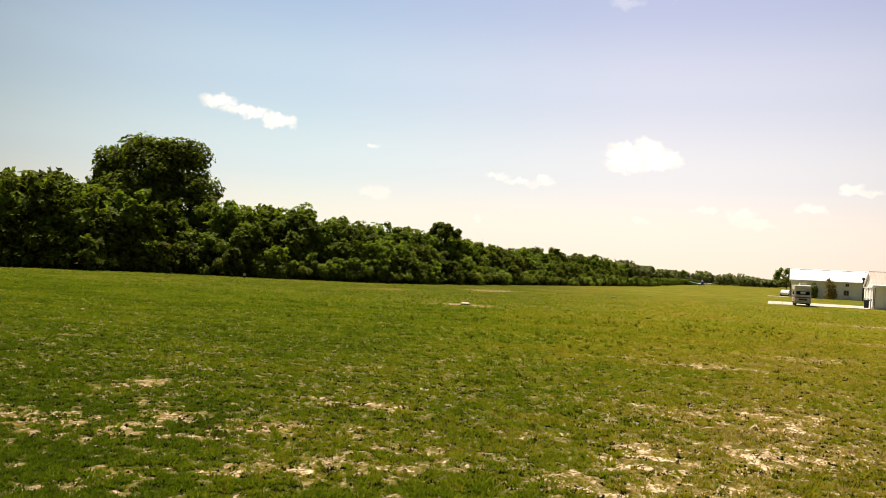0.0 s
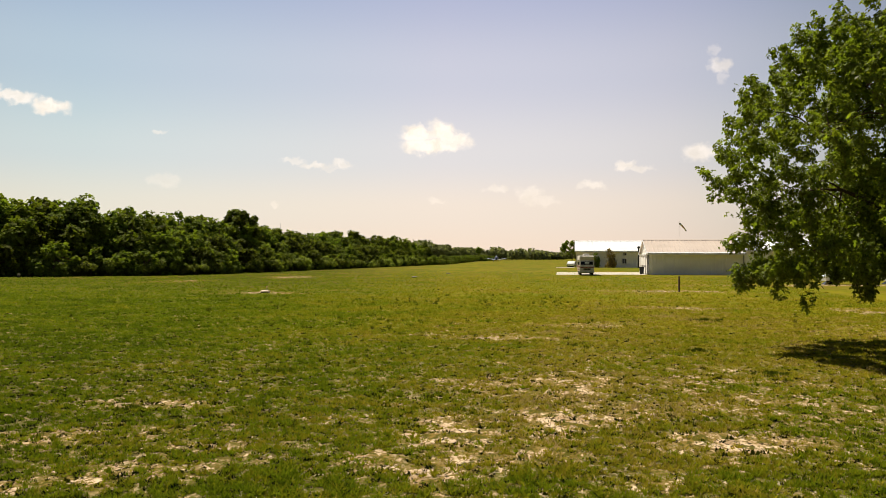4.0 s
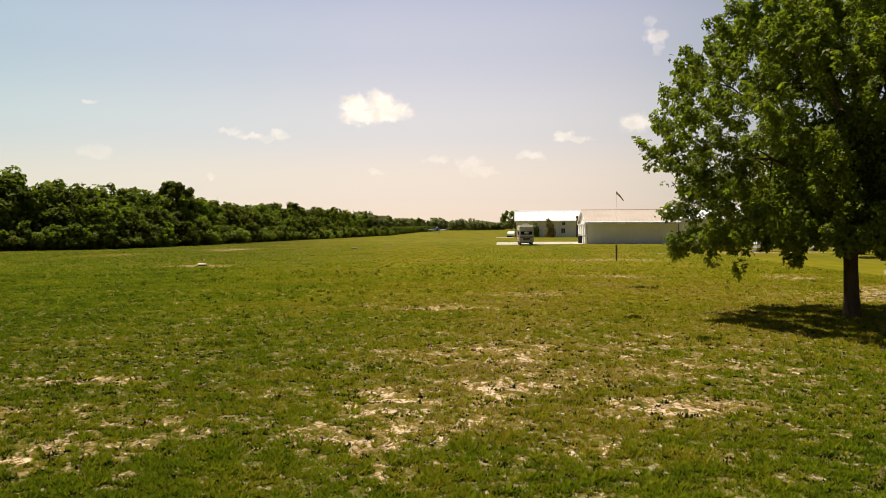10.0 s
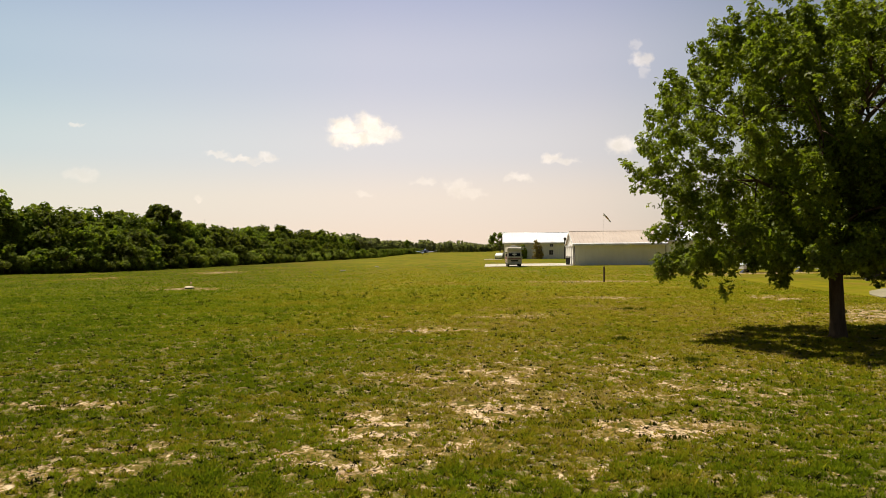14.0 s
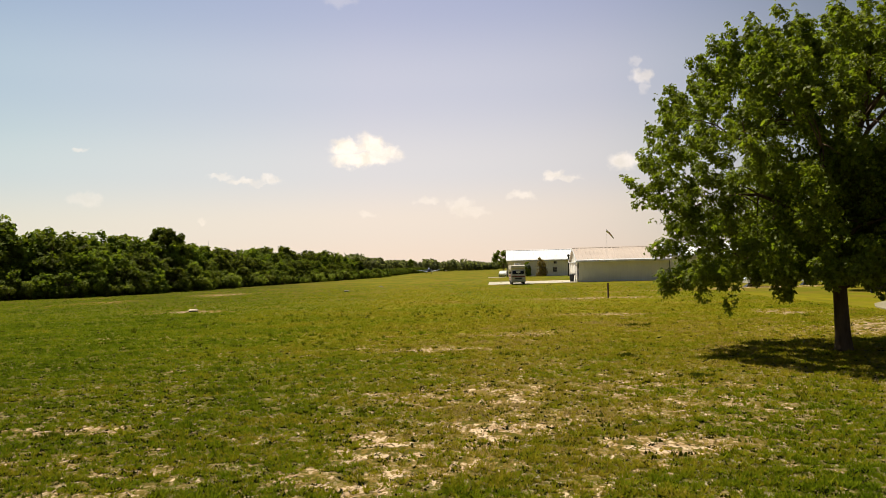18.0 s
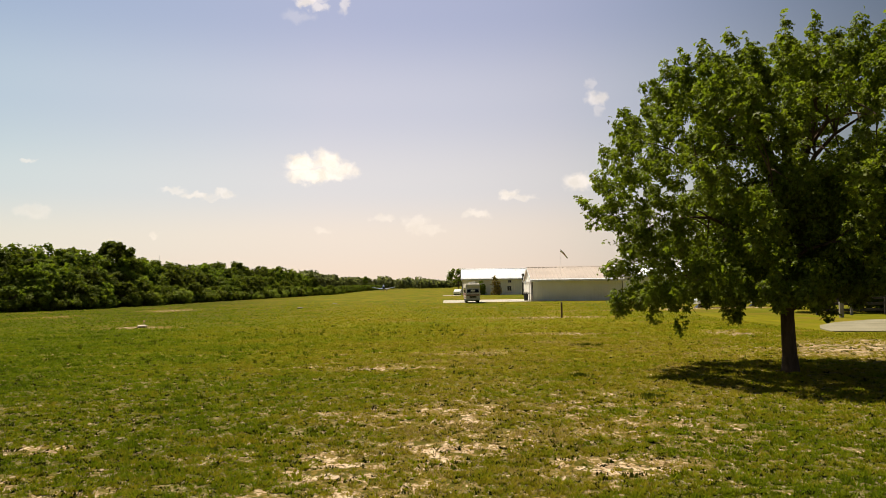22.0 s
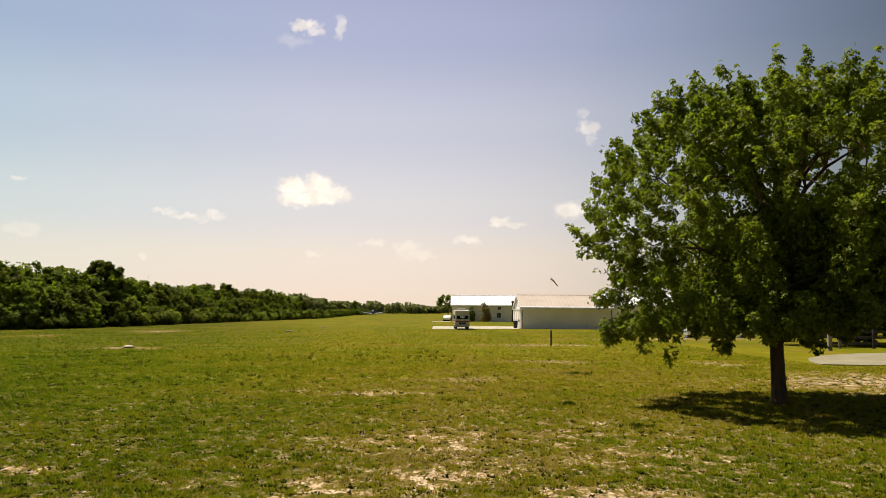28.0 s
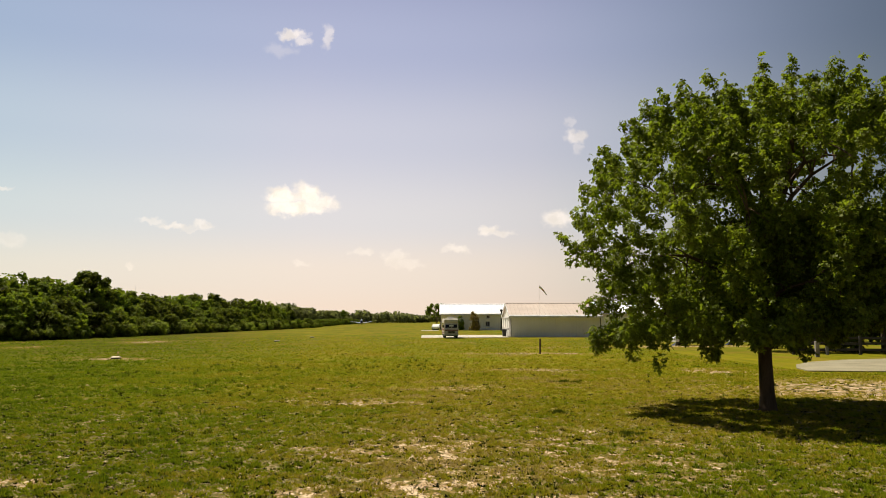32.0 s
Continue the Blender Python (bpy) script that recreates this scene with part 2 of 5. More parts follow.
LEAF_OAK = material("leaf_shade_tree", (0.190, 0.218, 0.024), 0.5, vary=0.05, island=0.40, coarse=1.3, bump=0, second=(0.135, 0.168, 0.016), translucent=0.55, specular=0.22)
LEAF_WOOD = material("leaf_woods", (0.150, 0.170, 0.020), 0.75, vary=0.05, island=0.50, per_object=0.35, coarse=0.35, bump=0, second=(0.105, 0.135, 0.015), translucent=0.44, specular=0.10)
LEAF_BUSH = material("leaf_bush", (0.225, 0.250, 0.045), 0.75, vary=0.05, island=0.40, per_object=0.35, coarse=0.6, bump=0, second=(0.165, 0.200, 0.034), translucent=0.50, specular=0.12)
LEAF_GOLD = material("golden_brown_leaves", (0.230, 0.160, 0.045), 0.8, vary=0.05, island=0.40, coarse=0.6, bump=0, second=(0.180, 0.130, 0.040), translucent=0.35, specular=0.1)
# distance haze mixed into the leaf colour: paler and greyer than the near woods
LEAF_FAR_HAZED = material("leaf_far_woods_hazed", (0.215, 0.215, 0.115), 0.8, vary=0.05, island=0.40, coarse=0.05, bump=0, second=(0.160, 0.168, 0.092), translucent=0.55, specular=0.1)
BARK = material("bark", (0.130, 0.088, 0.058), 0.95, vary=0.25, fine=40, coarse=5, bump=0.8, second=(0.075, 0.050, 0.034), stretch=(1, 1, 0.25), specular=0.1)


def turf_material():
    """Blades whose colour runs from deep green to bleached straw with the tone of their tuft."""
    m = bpy.data.materials.new("turf_blades")
    m.use_nodes = True
    nt = m.node_tree
    bsdf, out = nt.nodes["Principled BSDF"], nt.nodes["Material Output"]
    tone, isle = nt.nodes.new("ShaderNodeAttribute"), nt.nodes.new("ShaderNodeNewGeometry")
    tone.attribute_name = "tone"
    ramp = nt.nodes.new("ShaderNodeValToRGB")
    # the near-black step at 0 is painted shade, apart from the grass tones
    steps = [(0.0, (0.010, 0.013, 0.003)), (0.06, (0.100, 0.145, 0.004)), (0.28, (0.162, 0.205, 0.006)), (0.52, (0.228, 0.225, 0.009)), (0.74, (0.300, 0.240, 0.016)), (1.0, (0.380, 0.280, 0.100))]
    while len(ramp.color_ramp.elements) < len(steps):
        ramp.color_ramp.elements.new(0.5)
    for e, (p, c) in zip(ramp.color_ramp.elements, steps):
        e.position, e.color = p, (*c, 1)
    nt.links.new(tone.outputs["Fac"], ramp.inputs[0])
    hsv, scale = nt.nodes.new("ShaderNodeHueSaturation"), nt.nodes.new("ShaderNodeMapRange")
    scale.inputs[3].default_value, scale.inputs[4].default_value = 0.78, 1.22
    nt.links.new(isle.outputs["Random Per Island"], scale.inputs[0])
    nt.links.new(ramp.outputs[0], hsv.inputs["Color"]), nt.links.new(scale.outputs[0], hsv.inputs["Value"])
    nt.links.new(hsv.outputs[0], bsdf.inputs["Base Color"])
    bsdf.inputs["Roughness"].default_value, bsdf.inputs["Specular IOR Level"].default_value = 0.9, 0.03
    thin, mix = nt.nodes.new("ShaderNodeBsdfTranslucent"), nt.nodes.new("ShaderNodeMixShader")
    mix.inputs[0].default_value = 0.42
    nt.links.new(hsv.outputs[0], thin.inputs[0])
    nt.links.new(bsdf.outputs[0], mix.inputs[1]), nt.links.new(thin.outputs[0], mix.inputs[2]), nt.links.new(mix.outputs[0], out.inputs[0])
    return m


GRASS = turf_material()
WEED = material("weed_stalks", (0.085, 0.098, 0.012), 0.9, vary=0.08, island=0.45, coarse=0.8, bump=0, translucent=0.4, specular=0.05)
# dark weeds; the colour also stands in for shadow specks between tufts
WEED_SHADE_SPECKS = material("dark_weed_shade_specks", (0.045, 0.048, 0.008), 0.9, vary=0.08, island=0.45, coarse=0.8, bump=0, translucent=0.2, specular=0.05)
WALL_GREY = material("grey_painted_metal", (0.82, 0.80, 0.74), 0.6, vary=0.05, fine=8, coarse=0.35, bump=0.05, second=(0.74, 0.72, 0.66), specular=0.2)
WALL_WHITE = material("white_painted_metal", (0.84, 0.80, 0.73), 0.6, vary=0.05, fine=8, coarse=0.4, bump=0.05, second=(0.77, 0.73, 0.66), specular=0.2)
ROOF_TAN = material("weathered_metal_roof", (0.528, 0.440, 0.368), 0.7, vary=0.05, fine=10, coarse=0.3, bump=0.05, second=(0.464, 0.384, 0.320), specular=0.15)
ROOF_WHITE = material("white_metal_roof", (0.94, 0.93, 0.91), 0.35, vary=0.04, fine=10, coarse=0.3, bump=0.05, second=(0.85, 0.84, 0.82))
TRIM_WHITE = material("white_trim", (0.80, 0.79, 0.76), 0.5, vary=0.05, fine=10, coarse=1, bump=0.05)
DARK = material("dark_brown_paint", (0.035, 0.028, 0.022), 0.6, vary=0.1, fine=20, coarse=1, bump=0.1)
RUBBER = material("black_rubber", (0.02, 0.02, 0.02), 0.85, vary=0.1, fine=40, coarse=3, bump=0.2)
STEEL = material("brushed_steel", (0.45, 0.45, 0.46), 0.4, metal=0.9, vary=0.1, fine=40, coarse=3, bump=0.05)
CONCRETE = material("pale_concrete", (0.508, 0.459, 0.369), 0.9, vary=0.10, fine=14, coarse=0.5, bump=0.2, second=(0.443, 0.394, 0.312), specular=0.1)
CONCRETE_GREY = material("weathered_concrete", (0.310, 0.275, 0.180), 0.9, vary=0.16, fine=14, coarse=0.5, bump=0.2, second=(0.235, 0.208, 0.130), specular=0.05)
POSTWOOD = material("weathered_post_wood", (0.060, 0.050, 0.040), 0.9, vary=0.25, fine=30, coarse=4, bump=0.5, stretch=(1, 1, 0.2))
REDWOOD = material("red_brown_post_wood", (0.120, 0.070, 0.045), 0.9, vary=0.25, fine=30, coarse=4, bump=0.5, stretch=(1, 1, 0.2))
PALEWOOD = material("grey_weathered_wood", (0.28, 0.25, 0.21), 0.9, vary=0.2, fine=30, coarse=4, bump=0.5, stretch=(1, 1, 0.2))
CREAM = material("cream_coach_paint", (0.699, 0.635, 0.524), 0.45, vary=0.05, fine=12, coarse=1.2, bump=0.03)
MAROON = material("maroon_stripe_paint", (0.22, 0.045, 0.035), 0.4, vary=0.08, fine=12, coarse=1.2, bump=0.03)
GLASS_DARK = material("dark_window_glass", (0.012, 0.012, 0.013), 0.12, vary=0.02, fine=3, coarse=0.5, bump=0, specular=0.35)
BLUE = material("navy_aircraft_paint", (0.014, 0.024, 0.11), 0.55, specular=0.15, vary=0.08, fine=10, coarse=0.8, bump=0.02)
PALEBLUE = material("pale_aircraft_paint", (0.55, 0.58, 0.70), 0.35, vary=0.06, fine=10, coarse=0.8, bump=0.02)
YELLOW = material("yellow_paint", (0.60, 0.42, 0.04), 0.5, vary=0.08, fine=10, coarse=2, bump=0.02)
CANOPY = material("canopy_perspex", (0.42, 0.45, 0.52), 0.08, vary=0.02, fine=3, coarse=0.5, bump=0, specular=0.9)
SOCK_ORANGE = material("faded_orange_cloth", (0.75, 0.45, 0.36), 0.9, vary=0.1, fine=30, coarse=3, bump=0.2)
MARKER_CREAM = material("weathered_cream_paint", (0.66, 0.52, 0.34), 0.7, vary=0.1, fine=20, coarse=2, bump=0.1)
SOCK_WHITE = material("white_cloth", (0.88, 0.84, 0.80), 0.9, vary=0.1, fine=30, coarse=3, bump=0.2)
CAR_WHITE = material("white_car_paint", (0.78, 0.78, 0.77), 0.25, vary=0.03, fine=10, coarse=0.7, bump=0.01, specular=0.6)
LAMP_GLASS = material("headlamp_glass", (0.75, 0.75, 0.70), 0.1, vary=0.02, fine=10, coarse=2, bump=0, specular=0.8)
BRICK_RED = material("faded_red_brown_wall", (0.30, 0.17, 0.13), 0.85, vary=0.12, fine=8, coarse=0.6, bump=0.2)


def ground_material():
    """Dry grass over pale sand; the mesh carries how bare each spot is."""
    m = bpy.data.materials.new("field_ground")
    m.use_nodes = True
    nt = m.node_tree
    bsdf = nt.nodes["Principled BSDF"]
    tc = nt.nodes.new("ShaderNodeTexCoord")

    def tex(scale, detail, rough=0.55, stretch=None):
        n = nt.nodes.new("ShaderNodeTexNoise")
        n.inputs["Scale"].default_value, n.inputs["Detail"].default_value, n.inputs["Roughness"].default_value = scale, detail, rough
        src = tc.outputs["Object"]
        if stretch:
            mp = nt.nodes.new("ShaderNodeMapping")
            mp.inputs["Scale"].default_value = stretch
            nt.links.new(src, mp.inputs["Vector"])
            src = mp.outputs[0]
        nt.links.new(src, n.inputs["Vector"])
        return n.outputs["Fac"]

    def ranged(v, a, b, lo=0.0, hi=1.0):
        n = nt.nodes.new("ShaderNodeMapRange")
        for i, x in enumerate((a, b, lo, hi)):
            n.inputs[i + 1].default_value = x
        nt.links.new(v, n.inputs[0])
        return n.outputs[0]

    def blend(f, a, b, mode="MIX"):
        n = nt.nodes.new("ShaderNodeMix")
        n.data_type, n.blend_type = "RGBA", mode
        for i, v in ((0, f), (6, a), (7, b)):
            if isinstance(v, (int, float)):
                n.inputs[i].default_value = v
            elif isinstance(v, tuple):
                n.inputs[i].default_value = (*v, 1)
            else:
                nt.links.new(v, n.inputs[i])
        return n.outputs[2]

    def maths(op, a, b):
        n = nt.nodes.new("ShaderNodeMath")
        n.operation = op
        for i, v in enumerate((a, b)):
            if isinstance(v, (int, float)):
                n.inputs[i].default_value = v
            else:
                nt.links.new(v, n.inputs[i])
        return n.outputs[0]

    place = nt.nodes.new("ShaderNodeSeparateXYZ")
    nt.links.new(tc.outputs["Object"], place.inputs[0])
    west = maths("ADD", place.outputs[0], maths("MULTIPLY", place.outputs[1], 0.22))
    # near grass, the golden field beyond, and the far runway; greener towards the woods
    green = blend(ranged(tex(0.09, 5), 0.40, 0.60), (0.150, 0.128, 0.004), (0.190, 0.130, 0.006))
    green = blend(ranged(tex(0.5, 5, 0.6), 0.47, 0.62), green, (0.095, 0.112, 0.004))
    green = blend(ranged(tex(0.12, 6, 0.6, (0.5, 1.6, 1)), 0.54, 0.64), green, (0.200, 0.130, 0.016))
    green = blend(ranged(place.outputs[1], 15.5, 11.5, 0.0, 0.55), green, (0.080, 0.105, 0.004))
    # the west tints also carry lens edge darkening in the grass colour
    green = blend(ranged(west, 3.0, -6.0, 0.0, 0.9), green, (0.048, 0.066, 0.003))
    # greener grass close by to the east, darkened further for lens falloff
    corner = maths("MULTIPLY", ranged(place.outputs[0], 1.0, 5.5), ranged(place.outputs[1], 19.0, 13.0))
    green = blend(maths("MULTIPLY", corner, 0.85), green, (0.050, 0.076, 0.004))
    lush = blend(ranged(tex(0.07, 5, 0.6, (0.5, 1.5, 1)), 0.42, 0.60), (0.200, 0.196, 0.004), (0.240, 0.196, 0.007))
    lush = blend(ranged(tex(0.35, 5, 0.65, (0.6, 1.5, 1)), 0.50, 0.62), lush, (0.150, 0.155, 0.004))
    lush = blend(ranged(west, 6.0, -9.0, 0.0, 0.9), lush, (0.078, 0.096, 0.003))
    green = blend(ranged(place.outputs[1], 15.0, 32.0), green, lush)
    away = blend(ranged(tex(0.13, 6, 0.65, (1.2, 0.3, 1)), 0.44, 0.56), (0.108, 0.130, 0.004), (0.195, 0.165, 0.008))
    away = blend(ranged(tex(0.3, 6, 0.7, (1.2, 0.2, 1)), 0.55, 0.64), away, (0.215, 0.150, 0.030))
    away = blend(ranged(west, 10.0, -9.0, 0.0, 0.9), away, (0.050, 0.058, 0.003))
    green = blend(ranged(place.outputs[1], 38.0, 80.0), green, away)
    mottle = ranged(tex(0.9, 6, 0.7, (0.7, 0.14, 1)), 0.44, 0.60)
    green = blend(maths("MULTIPLY", mottle, ranged(place.outputs[1], 25.0, 45.0, 0.0, 0.40)), green, (0.105, 0.110, 0.004))
    streak = maths("MULTIPLY", ranged(tex(0.7, 6, 0.72, (1.0, 0.09, 1)), 0.47, 0.57), ranged(place.outputs[1], 35.0, 60.0, 0.0, 0.38))
    green = blend(streak, green, (0.080, 0.078, 0.006))
    pale = maths("MULTIPLY", ranged(tex(0.55, 6, 0.72, (1.0, 0.11, 1)), 0.58, 0.64), ranged(place.outputs[1], 35.0, 60.0, 0.0, 0.35))
    green = blend(pale, green, (0.250, 0.190, 0.040))
    green = blend(maths("MULTIPLY", ranged(tex(0.22, 6, 0.7, (0.5, 0.5, 1)), 0.52, 0.62), ranged(place.outputs[1], 30.0, 60.0, 0.0, 0.6)), green, (0.190, 0.125, 0.022))
    far_fade = ranged(place.outputs[1], 18.0, 50.0, 1.0, 0.10)
    green = blend(maths("MULTIPLY", ranged(tex(5.0, 4, 0.65, (1.2, 0.65, 1)), 0.50, 0.56), far_fade), green, (0.150, 0.098, 0.014))
    green = blend(maths("MULTIPLY", ranged(tex(22.0, 3, 0.6, (1.3, 0.5, 1)), 0.46, 0.56), far_fade), green, (0.092, 0.090, 0.004))
    soil = blend(ranged(tex(7.0, 4, 0.65), 0.40, 0.60), (0.300, 0.222, 0.110), (0.070, 0.052, 0.018))
    soil = blend(ranged(tex(16.0, 3, 0.6), 0.47, 0.55), soil, (0.075, 0.080, 0.005))
    green = blend(ranged(place.outputs[1], 30.0, 14.0, 0.0, 0.75), green, soil)
    litter = maths("MULTIPLY", ranged(tex(7.0, 5, 0.7, (1.2, 0.6, 1)), 0.56, 0.60), ranged(place.outputs[1], 27.0, 14.0, 0.0, 0.6))
    green = blend(litter, green, (0.420, 0.340, 0.220))
    sand = blend(ranged(tex(2.6, 4, 0.65), 0.42, 0.58), (0.620, 0.470, 0.300), (0.360, 0.245, 0.135))
    sand = blend(ranged(tex(17, 3, 0.65, (1.3, 0.6, 1)), 0.54, 0.58), sand, (0.043, 0.031, 0.012))
    sand = blend(ranged(tex(3.2, 4, 0.62, (0.9, 0.6, 1)), 0.50, 0.55), sand, (0.085, 0.075, 0.010))
    bare = nt.nodes.new("ShaderNodeAttribute")
    bare.attribute_name = "bare"
    crumb = maths("ADD", maths("MULTIPLY", maths("SUBTRACT", tex(3.0, 4, 0.65, (1.3, 0.5, 1)), 0.5), 2.0), maths("MULTIPLY", maths("SUBTRACT", tex(12.0, 3, 0.65, (1.3, 0.6, 1)), 0.5), 3.3))
    edge = maths("ADD", bare.outputs["Fac"], maths("MULTIPLY", crumb, ranged(place.outputs[1], 28.0, 55.0, 1.0, 0.40)))
    colour = blend(ranged(maths("ADD", bare.outputs["Fac"], maths("MULTIPLY", crumb, 0.4)), 0.16, 0.50, 0.0, 0.75), green, (0.215, 0.138, 0.030))
    colour = blend(ranged(edge, 0.46, 0.52), colour, sand)
    nt.links.new(colour, bsdf.inputs["Base Color"])
    bsdf.inputs["Roughness"].default_value = 0.95
    bsdf.inputs["Specular IOR Level"].default_value = 0.02
    b = nt.nodes.new("ShaderNodeBump")
    b.inputs["Strength"].default_value, b.inputs["Distance"].default_value = 0.6, 0.03
    nt.links.new(maths("MULTIPLY", tex(9.0, 3, 0.65), ranged(place.outputs[1], 18.0, 45.0, 1.0, 0.0)), b.inputs["Height"])
    nt.links.new(b.outputs[0], bsdf.inputs["Normal"])
    return m


FIELD = ground_material()


# ---- building blocks ----
def part(name, bm, mat, parent, label="", smooth=False):
    """Links a bmesh as one mesh object under a thing or a part."""
    me = bpy.data.meshes.new(name)
    bm.to_mesh(me)
    bm.free()
    return part_mesh(name, me, mat, parent, label, smooth)


def part_mesh(name, me, mat, parent, label="", smooth=False):
    me.materials.append(mat)
    if smooth:
        me.polygons.foreach_set("use_smooth", [True] * len(me.polygons))
    ob = new(name, me)
    if parent is not None:
        ob.parent = parent
    if label:
        ob["label"] = label
    return ob


def thing(name, m, label, category, group="", kind=""):
    ob = new(name)
    ob.empty_display_size = 0.3
    ob.matrix_basis = m
    return tagged(ob, label, category, group, kind)


def box(x0, x1, y0, y1, z0, z1, bevel=0.0, bm=None):
    bm = bm or bmesh.new()
    made = bmesh.ops.create_cube(bm, size=1, matrix=Matrix.LocRotScale(((x0 + x1) / 2, (y0 + y1) / 2, (z0 + z1) / 2), None, (x1 - x0, y1 - y0, z1 - z0)))
    if bevel:
        edges = list({e for v in made["verts"] for e in v.link_edges})
        bmesh.ops.bevel(bm, geom=edges, offset=bevel, segments=2, affect="EDGES", profile=0.6)
    return bm


def prism(outline, y0, y1, bm=None, axis="y"):
    """A closed outline in x, z drawn out along y (or in y, z along x)."""
    bm = bm or bmesh.new()
    put = (lambda a, d, c: (a, d, c)) if axis == "y" else (lambda a, d, c: (d, a, c))
    if axis == "z":
        put = lambda a, d, c: (a, c, d)
    one = [bm.verts.new(put(a, y0, c)) for a, c in outline]
    two = [bm.verts.new(put(a, y1, c)) for a, c in outline]
    bm.faces.new(one), bm.faces.new(two[::-1])
    n = len(outline)
    for i in range(n):
        bm.faces.new((one[i], two[i], two[(i + 1) % n], one[(i + 1) % n]))
    bmesh.ops.recalc_face_normals(bm, faces=bm.faces)
    return bm


def tube(points, radii, sides=8, bm=None, cap=True):
    """A tapered tube along points."""
    bm = bm or bmesh.new()
    pts = [Vector(p) for p in points]
    rings = []
    for i, p in enumerate(pts):
        way = (pts[min(i + 1, len(pts) - 1)] - pts[max(i - 1, 0)]).normalized()
        side = way.cross(Vector((0.31, 0.95, 0.05) if abs(way.z) > 0.9 else (0, 0, 1))).normalized()
        up = side.cross(way)
        r = radii[i] if isinstance(radii, (list, tuple)) else radii
        rings.append([bm.verts.new(p + side * r * math.cos(2 * math.pi * k / sides) + up * r * math.sin(2 * math.pi * k / sides)) for k in range(sides)])
    for a, b in zip(rings, rings[1:]):
        for k in range(sides):
            bm.faces.new((a[k], a[(k + 1) % sides], b[(k + 1) % sides], b[k]))
    if cap:
        bm.faces.new(rings[0][::-1]), bm.faces.new(rings[-1])
    bmesh.ops.recalc_face_normals(bm, faces=bm.faces)
    return bm


def loft(sections, bm=None):
    """Skins a list of rings (lists of points, same count), with closed ends."""
    bm = bm or bmesh.new()
    rings = [[bm.verts.new(p) for p in s] for s in sections]
    n = len(rings[0])
    for a, b in zip(rings, rings[1:]):
        for k in range(n):
            bm.faces.new((a[k], a[(k + 1) % n], b[(k + 1) % n], b[k]))
    bm.faces.new(rings[0][::-1]), bm.faces.new(rings[-1])
    bmesh.ops.recalc_face_normals(bm, faces=bm.faces)
    return bm


def value_noise(x, y, seed):
    """Smooth noise on a lattice, 0 to 1, for arrays."""
    xi, yi = np.floor(x).astype(np.int64), np.floor(y).astype(np.int64)
    fx, fy = x - xi, y - yi
    fx, fy = fx * fx * (3 - 2 * fx), fy * fy * (3 - 2 * fy)

    def at(i, j):
        h = (i * 374761393 + j * 668265263 + seed * 974634777) & 0xFFFFFFFF
        h = ((h ^ (h >> 13)) * 1274126177) & 0xFFFFFFFF
        return ((h ^ (h >> 16)) & 0xFFFF) / 65535.0
    return (at(xi, yi) * (1 - fx) + at(xi + 1, yi) * fx) * (1 - fy) + (at(xi, yi + 1) * (1 - fx) + at(xi + 1, yi + 1) * fx) * fy


def fbm(x, y, seed, octaves=4):
    total, amp, norm = 0, 1.0, 0
    for k in range(octaves):
        total = total + amp * value_noise(x * 2 ** k, y * 2 ** k, seed + k)
        norm += amp
        amp *= 0.55
    return total / norm


def soup(name, verts, faces_per, corners):
    """A mesh of separate faces: verts (n, 3) in runs of corners, as triangles or quads."""
    me = bpy.data.meshes.new(name)
    n = len(verts)
    me.vertices.add(n)
    me.vertices.foreach_set("co", np.asarray(verts, np.float32).ravel())
    loops = np.asarray(faces_per, np.int32).ravel()
    count = len(loops) // corners
    me.loops.add(len(loops))
    me.loops.foreach_set("vertex_index", loops)
    me.polygons.add(count)
    me.polygons.foreach_set("loop_start", np.arange(count, dtype=np.int32) * corners)
    me.update(calc_edges=True)
    return me


def leaf_mesh(name, rng, centres, outward, size, droop=0.25, rise=0.35):
    """Folded leaves at the centres, loosely facing outward."""
    n = len(centres)
    nrm = outward + rng.normal(0, 0.75, (n, 3)) + np.array([0, 0, rise])
    nrm /= np.linalg.norm(nrm, axis=1, keepdims=True)
    a = np.cross(nrm, rng.normal(0, 1, (n, 3)))
    a /= np.linalg.norm(a, axis=1, keepdims=True) + 1e-9
    a[:, 2] -= droop
    b = np.cross(nrm, a)
    b /= np.linalg.norm(b, axis=1, keepdims=True) + 1e-9
    s = (size * rng.uniform(0.6, 1.35, n))[:, None]
    tip, root = centres + a * s * 0.62, centres - a * s * 0.5
    left, right = centres + b * s * 0.42 + nrm * s * 0.14, centres - b * s * 0.42 + nrm * s * 0.14
    verts = np.stack([root, right, tip, left], 1).reshape(-1, 3)
    i = np.arange(n)[:, None] * 4
    tris = np.concatenate([i + 0, i + 1, i + 2, i + 0, i + 2, i + 3], 1)
    return soup(name, verts, tris, 3)


def lobe_leaves(rng, lobes, count, shell=0.35):
    """Leaf places spread over lobes (x, y, z, radius), most of them near the lobes' skins."""
    lobes = np.asarray(lobes, float)
    weight = lobes[:, 3] ** 2
    pick = rng.choice(len(lobes), count, p=weight / weight.sum())
    way = rng.normal(0, 1, (count, 3))
    way /= np.linalg.norm(way, axis=1, keepdims=True)
    r = lobes[pick, 3] * (1 - shell * rng.random(count) ** 1.3) * (0.8 + 0.4 * value_noise(way[:, 0] * 3 + pick * 7, way[:, 2] * 3, 5))
    return lobes[pick, :3] + way * r[:, None] * np.array([1, 1, 0.85]), way

